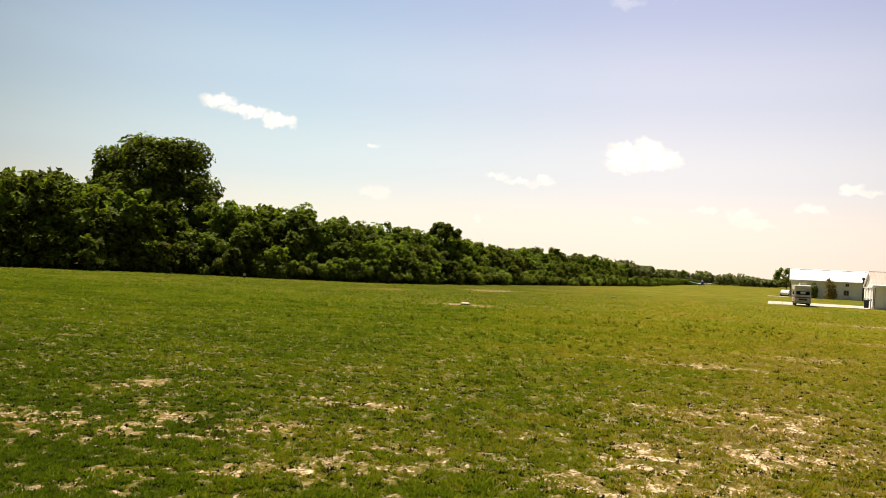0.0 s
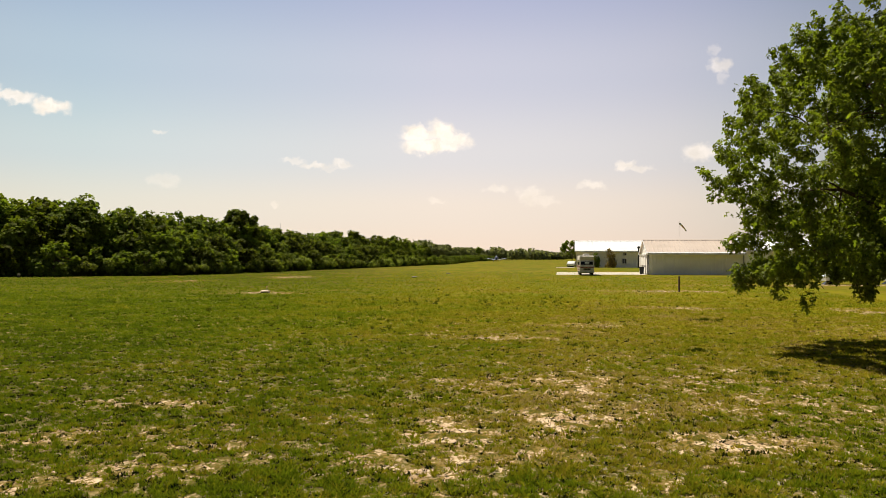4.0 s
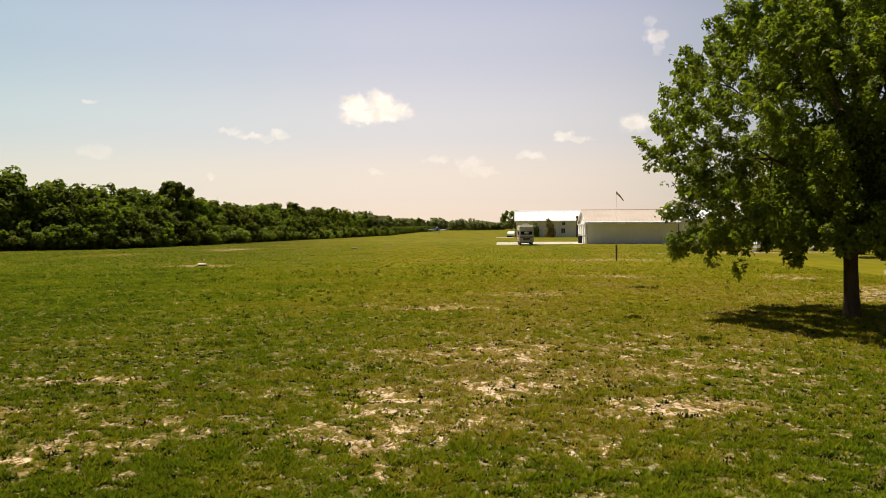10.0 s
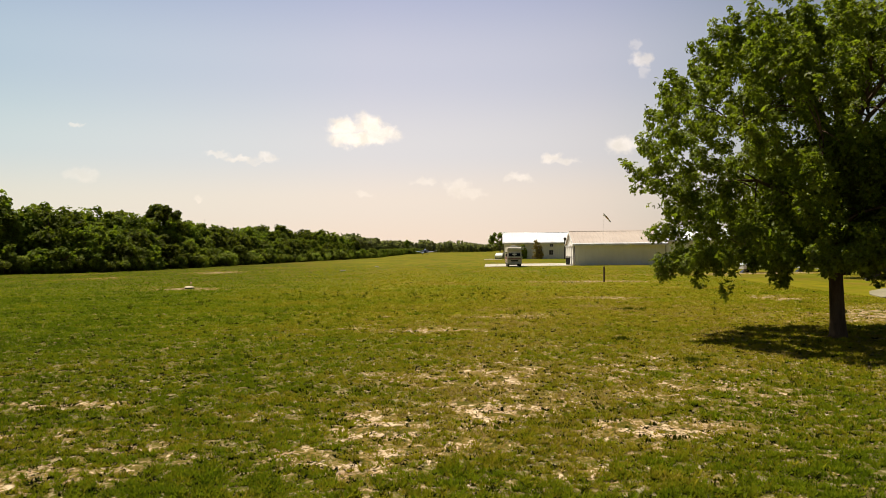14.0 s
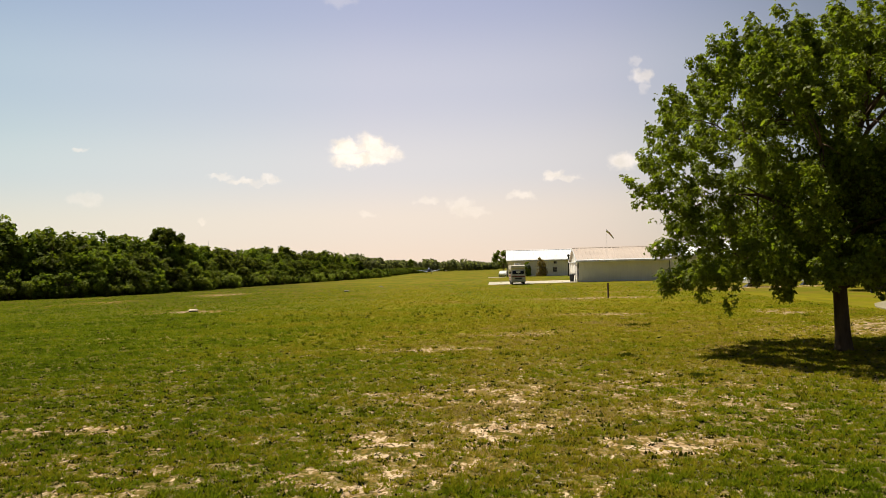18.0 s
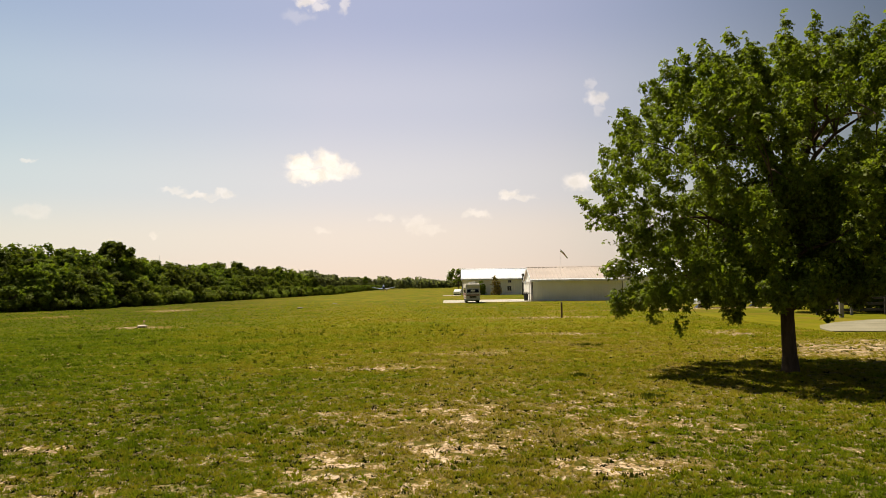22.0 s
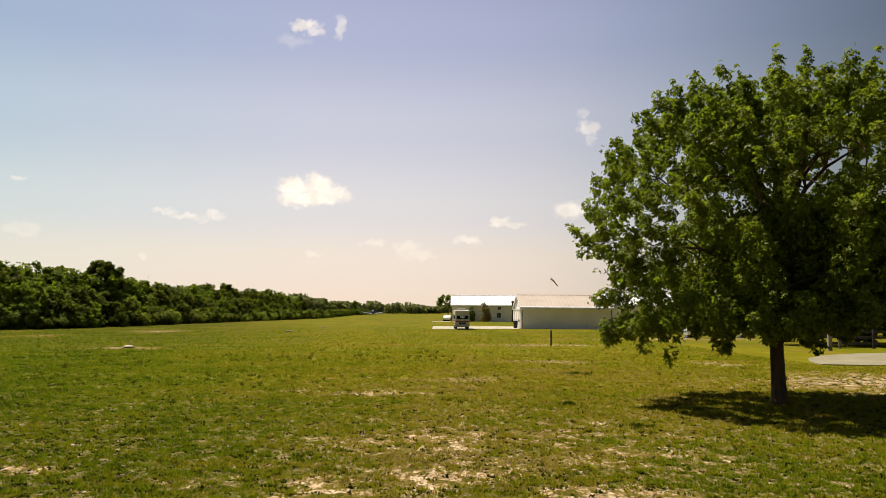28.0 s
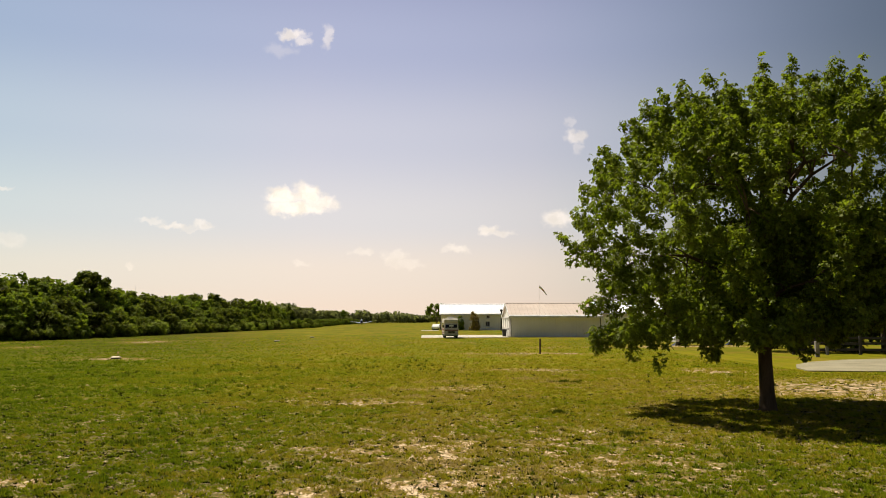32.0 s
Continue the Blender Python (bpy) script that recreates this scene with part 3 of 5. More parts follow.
# ---- ground ----
# bare sandy spots: x, y, half width, half depth, strength
BARE_NEAR = [
    (-0.43, 13.0, 0.70, 1.7, 0.98), (-0.3, 10.9, 0.42, 0.6, 0.75), (0.5, 13.5, 0.8, 0.8, 0.70), (-1.8, 12.0, 0.75, 1.3, 0.85), (-1.3, 10.3, 0.7, 0.8, 0.70), (-1.75, 9.55, 0.3, 0.35, 0.7),
    (2.1, 12.05, 1.3, 0.7, 0.85), (1.65, 14.0, 0.3, 0.5, 0.6), (0.85, 10.3, 0.3, 0.3, 0.6), (1.7, 10.7, 0.35, 0.35, 0.6), (0.9, 9.6, 0.4, 0.3, 0.6),
    (-4.9, 10.2, 1.3, 2.0, 0.46), (-2.5, 10.2, 0.4, 0.6, 0.6), (-0.4, 17.0, 2.2, 2.8, 0.52), (-7.4, 10.3, 0.8, 1.1, 0.80), (-8.8, 10.1, 0.7, 0.9, 0.75),
    (-10.1, 9.2, 0.9, 2.6, 0.60), (-6.75, 13.4, 1.15, 0.5, 0.88), (-8.2, 13.6, 0.4, 0.5, 0.7), (-6.0, 8.2, 0.6, 0.45, 0.7), (-7.2, 7.4, 0.6, 0.5, 0.6),
]
BARE_FAR = [
    (-11.5, 12.6, 0.5, 1.0, 0.75), (1.6, 19.0, 4.0, 3.0, 0.42), (2.0, 14.8, 3.6, 2.4, 0.40), (-2.6, 26.2, 2.8, 0.9, 0.62), (-0.3, 31.6, 2.6, 1.2, 0.55), (13.2, 42.0, 1.6, 3.0, 0.75),
    (16.0, 31.3, 5.0, 4.8, 1.2), (11.0, 36.0, 6.0, 2.0, 0.35), (16.0, 26.0, 4.0, 3.0, 0.50), (6.0, 19.0, 2.0, 0.6, 0.30), (-33.2, 98.0, 3.4, 7.0, 0.80),
    (-38.2, 79.0, 2.4, 4.5, 0.55), (-21.0, 55.0, 2.8, 1.6, 1.0), (6.5, 64.0, 6.0, 2.0, 0.90), (4.5, 43.0, 4.5, 1.3, 0.60), (16.0, 78.0, 10.0, 2.4, 0.62),
    (-5.0, 64.0, 3.0, 2.0, 0.36), (0.0, 96.0, 6.0, 2.0, 0.34), (24.0, 82.0, 7.0, 1.0, 1.0),
]


def bareness(x, y):
    total = np.zeros_like(x)
    for cx, cy, w, d, s in BARE_NEAR + BARE_FAR:
        q = ((x - cx) / w) ** 2 + ((y - cy) / d) ** 2
        total = np.maximum(total, s * (0.84 if cx < -4 and cy < 16 else 1.0) * np.exp(-q * 0.9))
    rough = fbm(x * 0.9, y * 1.3, 11, 4)
    near = np.clip((24 - y) / 16, 0, 1)
    return np.clip(total * 0.80 + (rough - 0.5) * 0.80 + 0.05 * near + 0.05 * np.exp(-((x + 6.5) / 3.5) ** 2 - ((y - 10.0) / 3.5) ** 2), 0, 1)


def ground_height(x, y):
    fade = np.clip((60 - np.hypot(x, y)) / 30, 0, 1)
    lumps = (fbm(x * 2.6, y * 2.6, 71, 2) - 0.5) * 0.05 * np.clip((30 - y) / 12, 0, 1)
    return ((fbm(x * 0.8, y * 0.8, 31, 3) - 0.5) * 0.05 - 0.012 + lumps) * fade


def spaced(fine_from, fine_to, step, far_from, far_to, grow=1.13):
    mid = list(np.arange(fine_from, fine_to, step))
    out, d, v = [], step, fine_to
    while v < far_to:
        out.append(v)
        d *= grow
        v += d
    low, d, v = [], step, fine_from - step
    while v > far_from:
        low.append(v)
        d *= grow
        v -= d
    return np.array(sorted([far_from] + low) + mid + out + [far_to])


gx, gy = spaced(-14, 14, 0.11, -2500, 2500, 1.08), spaced(8.5, 30, 0.11, -600, 4000, 1.06)
mx, my = np.meshgrid(gx, gy)
mz = ground_height(mx, my)
nx, ny = len(gx), len(gy)
idx = np.arange(nx * ny).reshape(ny, nx)
quads = np.stack([idx[:-1, :-1], idx[:-1, 1:], idx[1:, 1:], idx[1:, :-1]], -1).reshape(-1, 4)
ground_me = soup("ground", np.stack([mx, my, mz], -1).reshape(-1, 3), quads, 4)
spot = ground_me.attributes.new("bare", "FLOAT", "POINT")
spot.data.foreach_set("value", bareness(mx, my).astype(np.float32).ravel())
ground_me.polygons.foreach_set("use_smooth", [True] * len(ground_me.polygons))
ground = part_mesh("ground", ground_me, FIELD, None)
tagged(ground, "dry yellow-green grass airfield with bare sandy patches", "ground", kind="structure")


def dryness(x, y):
    """How straw-coloured the turf is, 0 to 1: green to the west and close by to the east, golden in the middle of the field."""
    # the west greening partly puts lens edge falloff into the tone
    west = np.clip((3.0 - (x + 0.22 * y)) / 12.0, 0, 1)
    corner = np.clip((x - 0.5) / 4.0, 0, 1) * np.clip((17.0 - y) / 6.0, 0, 1)
    near = np.clip((13.5 - y) / 4.0, 0, 1)
    golden = np.clip((y - 13.0) / 14.0, 0, 1)
    broad, local = fbm(x * 0.22, y * 0.30, 61, 4), fbm(x * 1.1, y * 1.5, 67, 3)
    return 0.43 + 0.12 * golden + 0.13 * np.exp(-((x - 5.0) / 7.0) ** 2 - ((y - 34.0) / 18.0) ** 2) - 0.36 * west - 0.32 * corner - 0.06 * near + 0.14 * np.exp(-((x - 0.5) / 4.5) ** 2 - ((y - 12.0) / 3.5) ** 2) + 0.5 * (broad - 0.5) + 0.6 * (local - 0.5)


def turf(name, seed, count, y0, y1, fall, label, square=False, blades=8):
    """Low tufts, each a rosette of short leaning blades of one tone; thin on the bare sand, coarser with distance."""
    rng = np.random.default_rng(seed)
    grid = np.linspace(y0, y1, 400)
    share = np.cumsum(grid ** -1.45 * (1.8 * grid + 3.0) * np.clip((fall[1] - grid) / (fall[1] - fall[0]), 0, 1))
    y = np.interp(rng.random(count) * share[-1], share, grid)
    x = -1.22 * y - 1.5 + rng.random(count) * (1.80 * y + 3.0)
    if square:                           # the plain turf round the viewer's feet
        x, y = rng.uniform(-9, 9, count), rng.uniform(-7, 8.0, count)
    bare = bareness(x, y)
    clump = fbm(x * 5.5, y * 5.5, 53, 2)
    keep = ~((x > 17.5) & (y > 41.2)) & (rng.random(count) > np.clip((bare - 0.14) * 1.7, 0.03, 0.82)) & (clump + rng.normal(0, 0.10, count) > 0.26 + 0.30 * bare)
    x, y, bare, clump = x[keep], y[keep], bare[keep], clump[keep]
    n = len(x)
    big = np.maximum(y / 13.0, 1.0) ** 0.62
    lush = np.clip(0.9 + 1.2 * (clump - 0.5), 0.6, 1.3)
    r = 0.056 * big * lush * rng.uniform(0.6, 1.5, n)
    h = np.clip(0.034 + 0.0006 * y, 0.03, 0.07) * lush * rng.uniform(0.45, 1.5, n)
    tone = np.clip(dryness(x, y) + 0.35 * np.clip(bare - 0.2, 0, 1) + rng.normal(0, 1, n) * np.interp(y, [15, 45], [0.15, 0.08]), 0.05, 1)
    shadow_tufts = rng.random(n) < np.interp(y, [12, 30, 50], [0.17, 0.05, 0.02]) + 0.11 * np.clip((-2.0 - x) / 4.0, 0, 1) * np.clip((24.0 - y) / 8.0, 0, 1)
    tone[shadow_tufts] = 0.0                     # near-black tufts standing in for the shadows between tufts
    r[shadow_tufts] *= 0.85
    h[shadow_tufts] *= 0.55
    broad = np.where(shadow_tufts, 1.7, 1.0)
    rep = lambda v: np.repeat(v, blades)
    turn = rep(rng.random(n) * 6.283) + np.tile(np.arange(blades) * 6.283 / blades, n) + rng.normal(0, 0.35, n * blades)
    out = np.stack([np.cos(turn), np.sin(turn), turn * 0], 1)
    across = np.stack([-np.sin(turn), np.cos(turn), turn * 0], 1)
    base = np.repeat(np.stack([x, y, ground_height(x, y) - 0.01], 1), blades, 0) + out * (rep(r) * rng.uniform(0.0, 0.4, n * blades))[:, None]
    tip = base + out * (rep(r) * rng.uniform(0.35, 1.1, n * blades))[:, None]
    tip[:, 2] += rep(h) * rng.uniform(0.5, 1.3, n * blades) + 0.01
    half = across * (rep(r * broad) * rng.uniform(0.15, 0.30, n * blades))[:, None]
    verts = np.stack([base - half, base + half, tip], 1).reshape(-1, 3)
    me = soup(name, verts, np.arange(len(verts)).reshape(-1, 3), 3)
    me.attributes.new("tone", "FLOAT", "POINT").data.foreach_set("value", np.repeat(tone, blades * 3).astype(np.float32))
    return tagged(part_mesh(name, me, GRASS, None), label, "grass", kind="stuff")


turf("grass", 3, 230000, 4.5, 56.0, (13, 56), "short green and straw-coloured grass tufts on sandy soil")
turf("grass", 12, 90000, 34.0, 150.0, (55, 150), "thin dull green grass tufts on the far field", blades=4)
turf("grass", 5, 26000, 7.0, 38.0, (16, 38), "short grass tufts on sandy soil", True)


def weeds(name, seed, areas, label, mat=WEED):
    rng = np.random.default_rng(seed)
    verts = []
    for cx, cy, w, d, count, tall in areas:
        for _ in range(count):
            x, y = cx + rng.normal(0, w), cy + rng.normal(0, d)
            for _ in range(int(rng.integers(6, 14))):
                h = tall * rng.uniform(0.4, 1.2)
                bx, by = x + rng.normal(0, 0.05), y + rng.normal(0, 0.05)
                t = rng.random() * math.pi
                s = 0.012 + 0.02 * rng.random()
                tx, ty = bx + rng.normal(0, 0.3 * h), by + rng.normal(0, 0.3 * h)
                verts += [(bx - s * math.cos(t), by - s * math.sin(t), -0.02), (bx + s * math.cos(t), by + s * math.sin(t), -0.02), (tx, ty, h)]
    me = soup(name, np.array(verts), np.arange(len(verts)).reshape(-1, 3), 3)
    return tagged(part_mesh(name, me, mat, None), label, "weeds", kind="stuff")


weeds("weeds", 8, [(-12.5, 40, 2.4, 2.4, 24, 0.18), (-7.0, 33, 2.5, 2.5, 24, 0.13), (-5.0, 46, 2.8, 3.0, 24, 0.18), (-1.5, 44, 2.8, 4.0, 18, 0.16), (-10, 44, 5, 4, 26, 0.13),
                   (-10, 52, 8, 8, 26, 0.14), (2, 36, 6, 6, 26, 0.14), (4, 50, 6, 8, 26, 0.14), (-20, 36, 6, 5, 36, 0.13), (-9, 27, 5, 4, 26, 0.12), (-26, 46, 6, 5, 22, 0.14)],
      "dark green weed stalks standing in the field")
weeds("weeds", 9, [(0, 20, 9, 6, 130, 0.05), (0, 13, 6, 3, 120, 0.04), (5, 30, 6, 4, 60, 0.07), (-14, 26, 6, 6, 60, 0.09), (4.04, 19.1, 0.16, 0.12, 22, 0.07), (3.1, 23.4, 0.16, 0.14, 20, 0.09), (4.84, 34.6, 0.3, 0.25, 20, 0.13), (-7.2, 12.8, 0.10, 0.12, 16, 0.08), (-6.25, 17.6, 0.2, 0.15, 14, 0.10), (-7.4, 9.8, 0.08, 0.08, 10, 0.05)],
      "low dark green weed rosettes among dry grass")
weeds("weeds", 10, [(15, 31.5, 4.5, 3.5, 110, 0.035), (-1, 12, 5, 2.5, 110, 0.024), (0, 17, 7, 4, 160, 0.030), (-9, 15, 5, 4, 120, 0.030), (4, 24, 8, 5, 180, 0.045), (-10, 27, 8, 5, 150, 0.05)],
      "small dark weeds, partly standing in for shadow specks in the dry grass", WEED_SHADE_SPECKS)


# ---- paving ----
def slab(name, outline, z, label, mat=CONCRETE, category="paving"):
    bm = prism(outline, -0.10, z, axis="z")
    return tagged(part(name, bm, mat, None), label, category, kind="structure")


slab("pavement_apron", [(-3.0, 117.5), (9.4, 121.5), (9.6, 139.5), (-3.4, 138.5)], 0.05, "pale concrete apron in front of the hangar doors")
slab("pavement_far", [(-5.0, 196), (-0.9, 196), (-0.9, 203), (-5.2, 203)], 0.05, "pale concrete pad beside the white barn")
drive = [(17.7, 41.9), (18.2, 44.5), (19.4, 47.5), (21.5, 50.6), (24.6, 53.2), (29, 55.2), (36, 56.5), (60, 57), (60, 41.0), (30, 41.2), (20, 41.4)]
slab("pavement_drive", drive, 0.05, "weathered concrete driveway with a curved edge", CONCRETE_GREY)


# ---- hangar ----
def ribbed(x0, x1, y, z0, z1, pitch=0.5, depth=0.012, face=-1, bm=None):
    """A sheet wall along x with shallow ribs, facing -y (face -1) or +y."""
    bm = bm or bmesh.new()
    outline, x = [(x0, 0.0)], x0
    while x + pitch <= x1:
        outline += [(x + pitch * 0.62, 0.0), (x + pitch * 0.70, depth), (x + pitch * 0.90, depth), (x + pitch * 0.98, 0.0)]
        x += pitch
    outline.append((x1, 0.0))
    pts = [(a, y + face * b) for a, b in outline] + [(x1, y - face * 0.08), (x0, y - face * 0.08)]
    return prism(pts, z0, z1, bm, axis="z")


def gable_end(x, y0, y1, eave, ridge, thick, bm=None):
    mid = (y0 + y1) / 2
    return prism([(y0, 0), (y1, 0), (y1, eave), (mid, ridge), (y0, eave)], x, x + thick, bm, axis="x")


def roof_half(x0, x1, ya, za, yb, zb, pitch=0.6, rib=0.05):
    """A ribbed roof sheet from the eave (ya, za) to the ridge (yb, zb)."""
    n = int((x1 - x0) / pitch)
    top = []
    for i in range(n):
        x = x0 + i * (x1 - x0) / n
        top += [(x, 0.07), (x + pitch * 0.75, 0.07), (x + pitch * 0.80, 0.07 + rib), (x + pitch * 0.90, 0.07 + rib), (x + pitch * 0.95, 0.07)]
    profile = top + [(x1, 0.07), (x1, 0.0), (x0, 0.0)]
    return loft([[(x, y, z + h) for x, h in profile] for y, z in ((ya, za), (yb, zb))])


def metal_building(name, x0, x1, y0, y1, eave, ridge, wall_mat, roof_mat, label, category):
    """A long steel building: four walls, two roof planes, ridge cap, eave trims and corner trims."""
    b = thing(name, pose(x0, y0, 0), label, category)
    w, d, mid = x1 - x0, y1 - y0, (y1 - y0) / 2
    part("front_wall", ribbed(0.08, w - 0.08, 0.03, 0, eave), wall_mat, b)
    part("rear_wall", ribbed(0.08, w - 0.08, d - 0.03, 0, eave, face=1), wall_mat, b)
    part("gable_wall", gable_end(0, 0.06, d - 0.06, eave, ridge - 0.05, 0.08), WALL_WHITE, b)
    part("gable_wall", gable_end(w - 0.08, 0.06, d - 0.06, eave, ridge - 0.05, 0.08), wall_mat, b)
    front_roof = part("roof", roof_half(-0.25, w + 0.25, -0.35, eave - 0.02, mid, ridge), roof_mat, b)
    part("roof", roof_half(-0.25, w + 0.25, d + 0.35, eave - 0.02, mid, ridge), roof_mat, b)
    part("ridge_cap", prism([(mid - 0.22, ridge + 0.07), (mid, ridge + 0.16), (mid + 0.22, ridge + 0.07), (mid, ridge + 0.11)], -0.28, w + 0.28, axis="x"), roof_mat, b)
    part("gutter", box(-0.2, w + 0.2, -0.62, -0.36, eave - 0.16, eave + 0.06, 0.02), TRIM_WHITE, b, "white eave gutter")
    part("eave_flashing", prism([(-0.37, eave + 0.13), (0.10, eave + 0.13 + 0.47 * (ridge - eave) / (mid + 0.35)), (0.10, eave + 0.15 + 0.47 * (ridge - eave) / (mid + 0.35)), (-0.37, eave + 0.15)],
                                -0.27, w + 0.27, axis="x"), TRIM_WHITE, b, "white eave flashing")
    for x in (0.0, w):
        part("corner_trim", box(x - 0.05, x + 0.05, -0.06, 0.02, 0, eave - 0.15, 0.01), DARK, b)
        rise = ridge - eave
        part("rake_trim", prism([(-0.38, eave - 0.16), (mid, ridge - 0.14), (mid, ridge + 0.13), (-0.38, eave + 0.10)], x - 0.30 if x == 0 else x + 0.25, x - 0.25 if x == 0 else x + 0.30, axis="x"), TRIM_WHITE, b)
        part("rake_trim", prism([(d + 0.38, eave - 0.16), (mid, ridge - 0.14), (mid, ridge + 0.13), (d + 0.38, eave + 0.10)], x - 0.30 if x == 0 else x + 0.25, x - 0.25 if x == 0 else x + 0.30, axis="x"), TRIM_WHITE, b)
    return b


hangar = metal_building("hangar", 9.75, 22.6, 123.5, 139.5, 2.95, 4.95, WALL_GREY, ROOF_TAN, "grey steel hangar with a weathered pale roof beside a concrete apron", "hangar")
for i in range(6):                      # sliding leaves across the gable end
    y = 1.1 + i * 2.32
    leaf = part("door_leaf", box(-0.16 - 0.07 * (i % 2), -0.10 - 0.07 * (i % 2), y, y + 2.28, 0.06, 2.72, 0.01), WALL_WHITE, hangar, "white sliding hangar door leaf")
    part("handle", box(-0.30, -0.24, y + 0.2, y + 0.26, 1.0, 1.3), DARK, leaf)
part("door_track", box(-0.32, -0.05, 0.6, 15.4, 2.74, 2.88), TRIM_WHITE, hangar)
side_door = part("side_door", box(10.3, 11.25, -0.07, -0.01, 0.05, 2.1, 0.01), WALL_WHITE, hangar, "pale side door")
part("door_knob", box(10.38, 10.44, -0.12, -0.07, 0.98, 1.06), STEEL, side_door)

second = metal_building("hangar", 25.0, 47.0, 146, 160, 3.6, 5.6, WALL_WHITE, ROOF_WHITE, "white steel hangar with a bright roof behind a large tree", "hangar")
for i in range(3):
    part("door_leaf", box(2.0 + i * 5, 6.9 + i * 5, -0.10, -0.04, 0.06, 3.2, 0.01), WALL_GREY, second)

# ---- barn ----
barn = metal_building("barn", -0.6, 17.8, 206, 217, 3.75, 6.3, WALL_WHITE, ROOF_WHITE, "white two-storey barn with a bright metal roof", "barn")


def small_window(parent, x, z, w, h, y=-0.02):
    f = part("window", box(x - w / 2 - 0.08, x + w / 2 + 0.08, y - 0.06, y, z - h / 2 - 0.08, z + h / 2 + 0.08, 0.01), TRIM_WHITE, parent)
    for s in (-1, 1):
        part("pane", box(x + s * w / 4 - w / 4 + 0.02, x + s * w / 4 + w / 4 - 0.02, y - 0.075, y - 0.05, z - h / 2, z + h / 2), GLASS_DARK, f)
    part("sill", box(x - w / 2 - 0.14, x + w / 2 + 0.14, y - 0.16, y - 0.06, z - h / 2 - 0.14, z - h / 2 - 0.08), TRIM_WHITE, f)


for x, z, w, h in ((11.3, 1.5, 0.95, 1.1), (11.4, 3.2, 0.7, 0.6), (5.0, 1.5, 1.2, 1.3), (3.0, 1.5, 1.0, 1.3)):
    small_window(barn, x, z, w, h)
part("door", box(7.6, 9.2, -0.09, -0.02, 0.05, 2.3, 0.01), DARK, barn, "dark open doorway")
part("door_frame", box(7.45, 7.6, -0.10, 0.0, 0, 2.45), TRIM_WHITE, barn)
part("door_frame", box(9.2, 9.35, -0.10, 0.0, 0, 2.45), TRIM_WHITE, barn)
pipe = part("drain_pipe", tube([(15.6, -0.25, 0), (15.6, -0.25, 3.6), (15.6, -0.5, 3.7)], 0.12), DARK, barn, "dark drain pipe")

flue = thing("flue_stack", pose(13.45, 198, 0), "dark pole with a round lamp head near the barn", "lamp post")
part("pole", tube([(0, 0, 0), (0, 0, 4.4)], [0.24, 0.16]), DARK, flue)
part("lamp_head", tube([(0, 0, 4.35), (0, 0, 4.5), (0, 0, 4.8), (0, 0, 4.95)], [0.12, 0.30, 0.30, 0.10]), DARK, flue)
bin_ = thing("waste_bin", pose(9.05, 127.0, 0.05), "black waste bin beside the hangar doors", "bin")
part("body", loft([[(x * s, y * s, z) for x, y in ((-1, -1), (1, -1), (1, 1), (-1, 1))] for s, z in ((0.26, 0), (0.32, 0.95))]), RUBBER, bin_)
part("lid", box(-0.36, 0.36, -0.38, 0.36, 0.95, 1.05, 0.03), RUBBER, bin_)


# ---- motorhome ----
def wheel(parent, x, y, z, r, width, name="wheel"):
    w = part(name, tube([(x - width / 2, y, z), (x + width / 2, y, z)], r * 0.6, 16), STEEL, parent)
    ring = tube([(x - width / 2 - 0.01, y, z), (x - width / 2 + 0.03, y, z), (x + width / 2 - 0.03, y, z), (x + width / 2 + 0.01, y, z)], [r * 0.9, r, r, r * 0.9], 18)
    part("tyre", ring, RUBBER, w)
    return w


rv = thing("motorhome", pose(1.1, 114.6, 0.05, rz=2.5), "cream motorhome with maroon stripes parked on concrete", "motorhome")
rv.scale = (0.84, 1.0, 0.89)
side = [(0.0, 0.55), (-0.12, 0.75), (-0.10, 1.35), (0.25, 2.35), (0.10, 2.45), (0.12, 2.80), (0.35, 2.92), (7.3, 2.92), (7.4, 2.8), (7.4, 0.55)]
shell = prism(side, -1.12, 1.12, axis="x")
bmesh.ops.bevel(shell, geom=[e for e in shell.edges if abs(e.verts[0].co.x - e.verts[1].co.x) < 0.01], offset=0.07, segments=2, affect="EDGES")
part("body", shell, CREAM, rv)
for i, s in enumerate((-1, 1)):
    part("windscreen_pane", prism([(s * 0.04, 0.12), (s * 0.94, 0.12), (s * 0.90, 0.62), (s * 0.04, 0.62)], 0, 0.02), GLASS_DARK, rv).matrix_basis = pose(0, -0.125, 1.46, rx=-19.3)
    part("headlight", tube([(s * 0.80, -0.16, 0.92), (s * 0.80, -0.10, 0.92)], 0.10, 14), LAMP_GLASS, rv)
    part("wing_mirror", box(s * 1.28 - 0.10, s * 1.28 + 0.10, 0.02, 0.10, 1.55, 1.95, 0.03), DARK, rv)
    part("side_stripe", box(s * 1.135 - 0.012, s * 1.135 + 0.012, 0.1, 7.3, 1.15, 1.42), MAROON, rv, "maroon side stripe")
    part("side_stripe", box(s * 1.135 - 0.012, s * 1.135 + 0.012, 0.1, 7.3, 0.75, 0.90), MAROON, rv, "maroon side stripe")
    for y0, y1 in ((0.7, 1.6), (2.6, 3.8), (4.8, 6.2)):
        part("side_window", box(s * 1.13 - 0.015, s * 1.13 + 0.015, y0, y1, 1.55, 2.25), GLASS_DARK, rv)
    wheel(rv, s * 0.92, 1.1, 0.42, 0.42, 0.26)
    wheel(rv, s * 0.92, 5.2, 0.42, 0.42, 0.26)
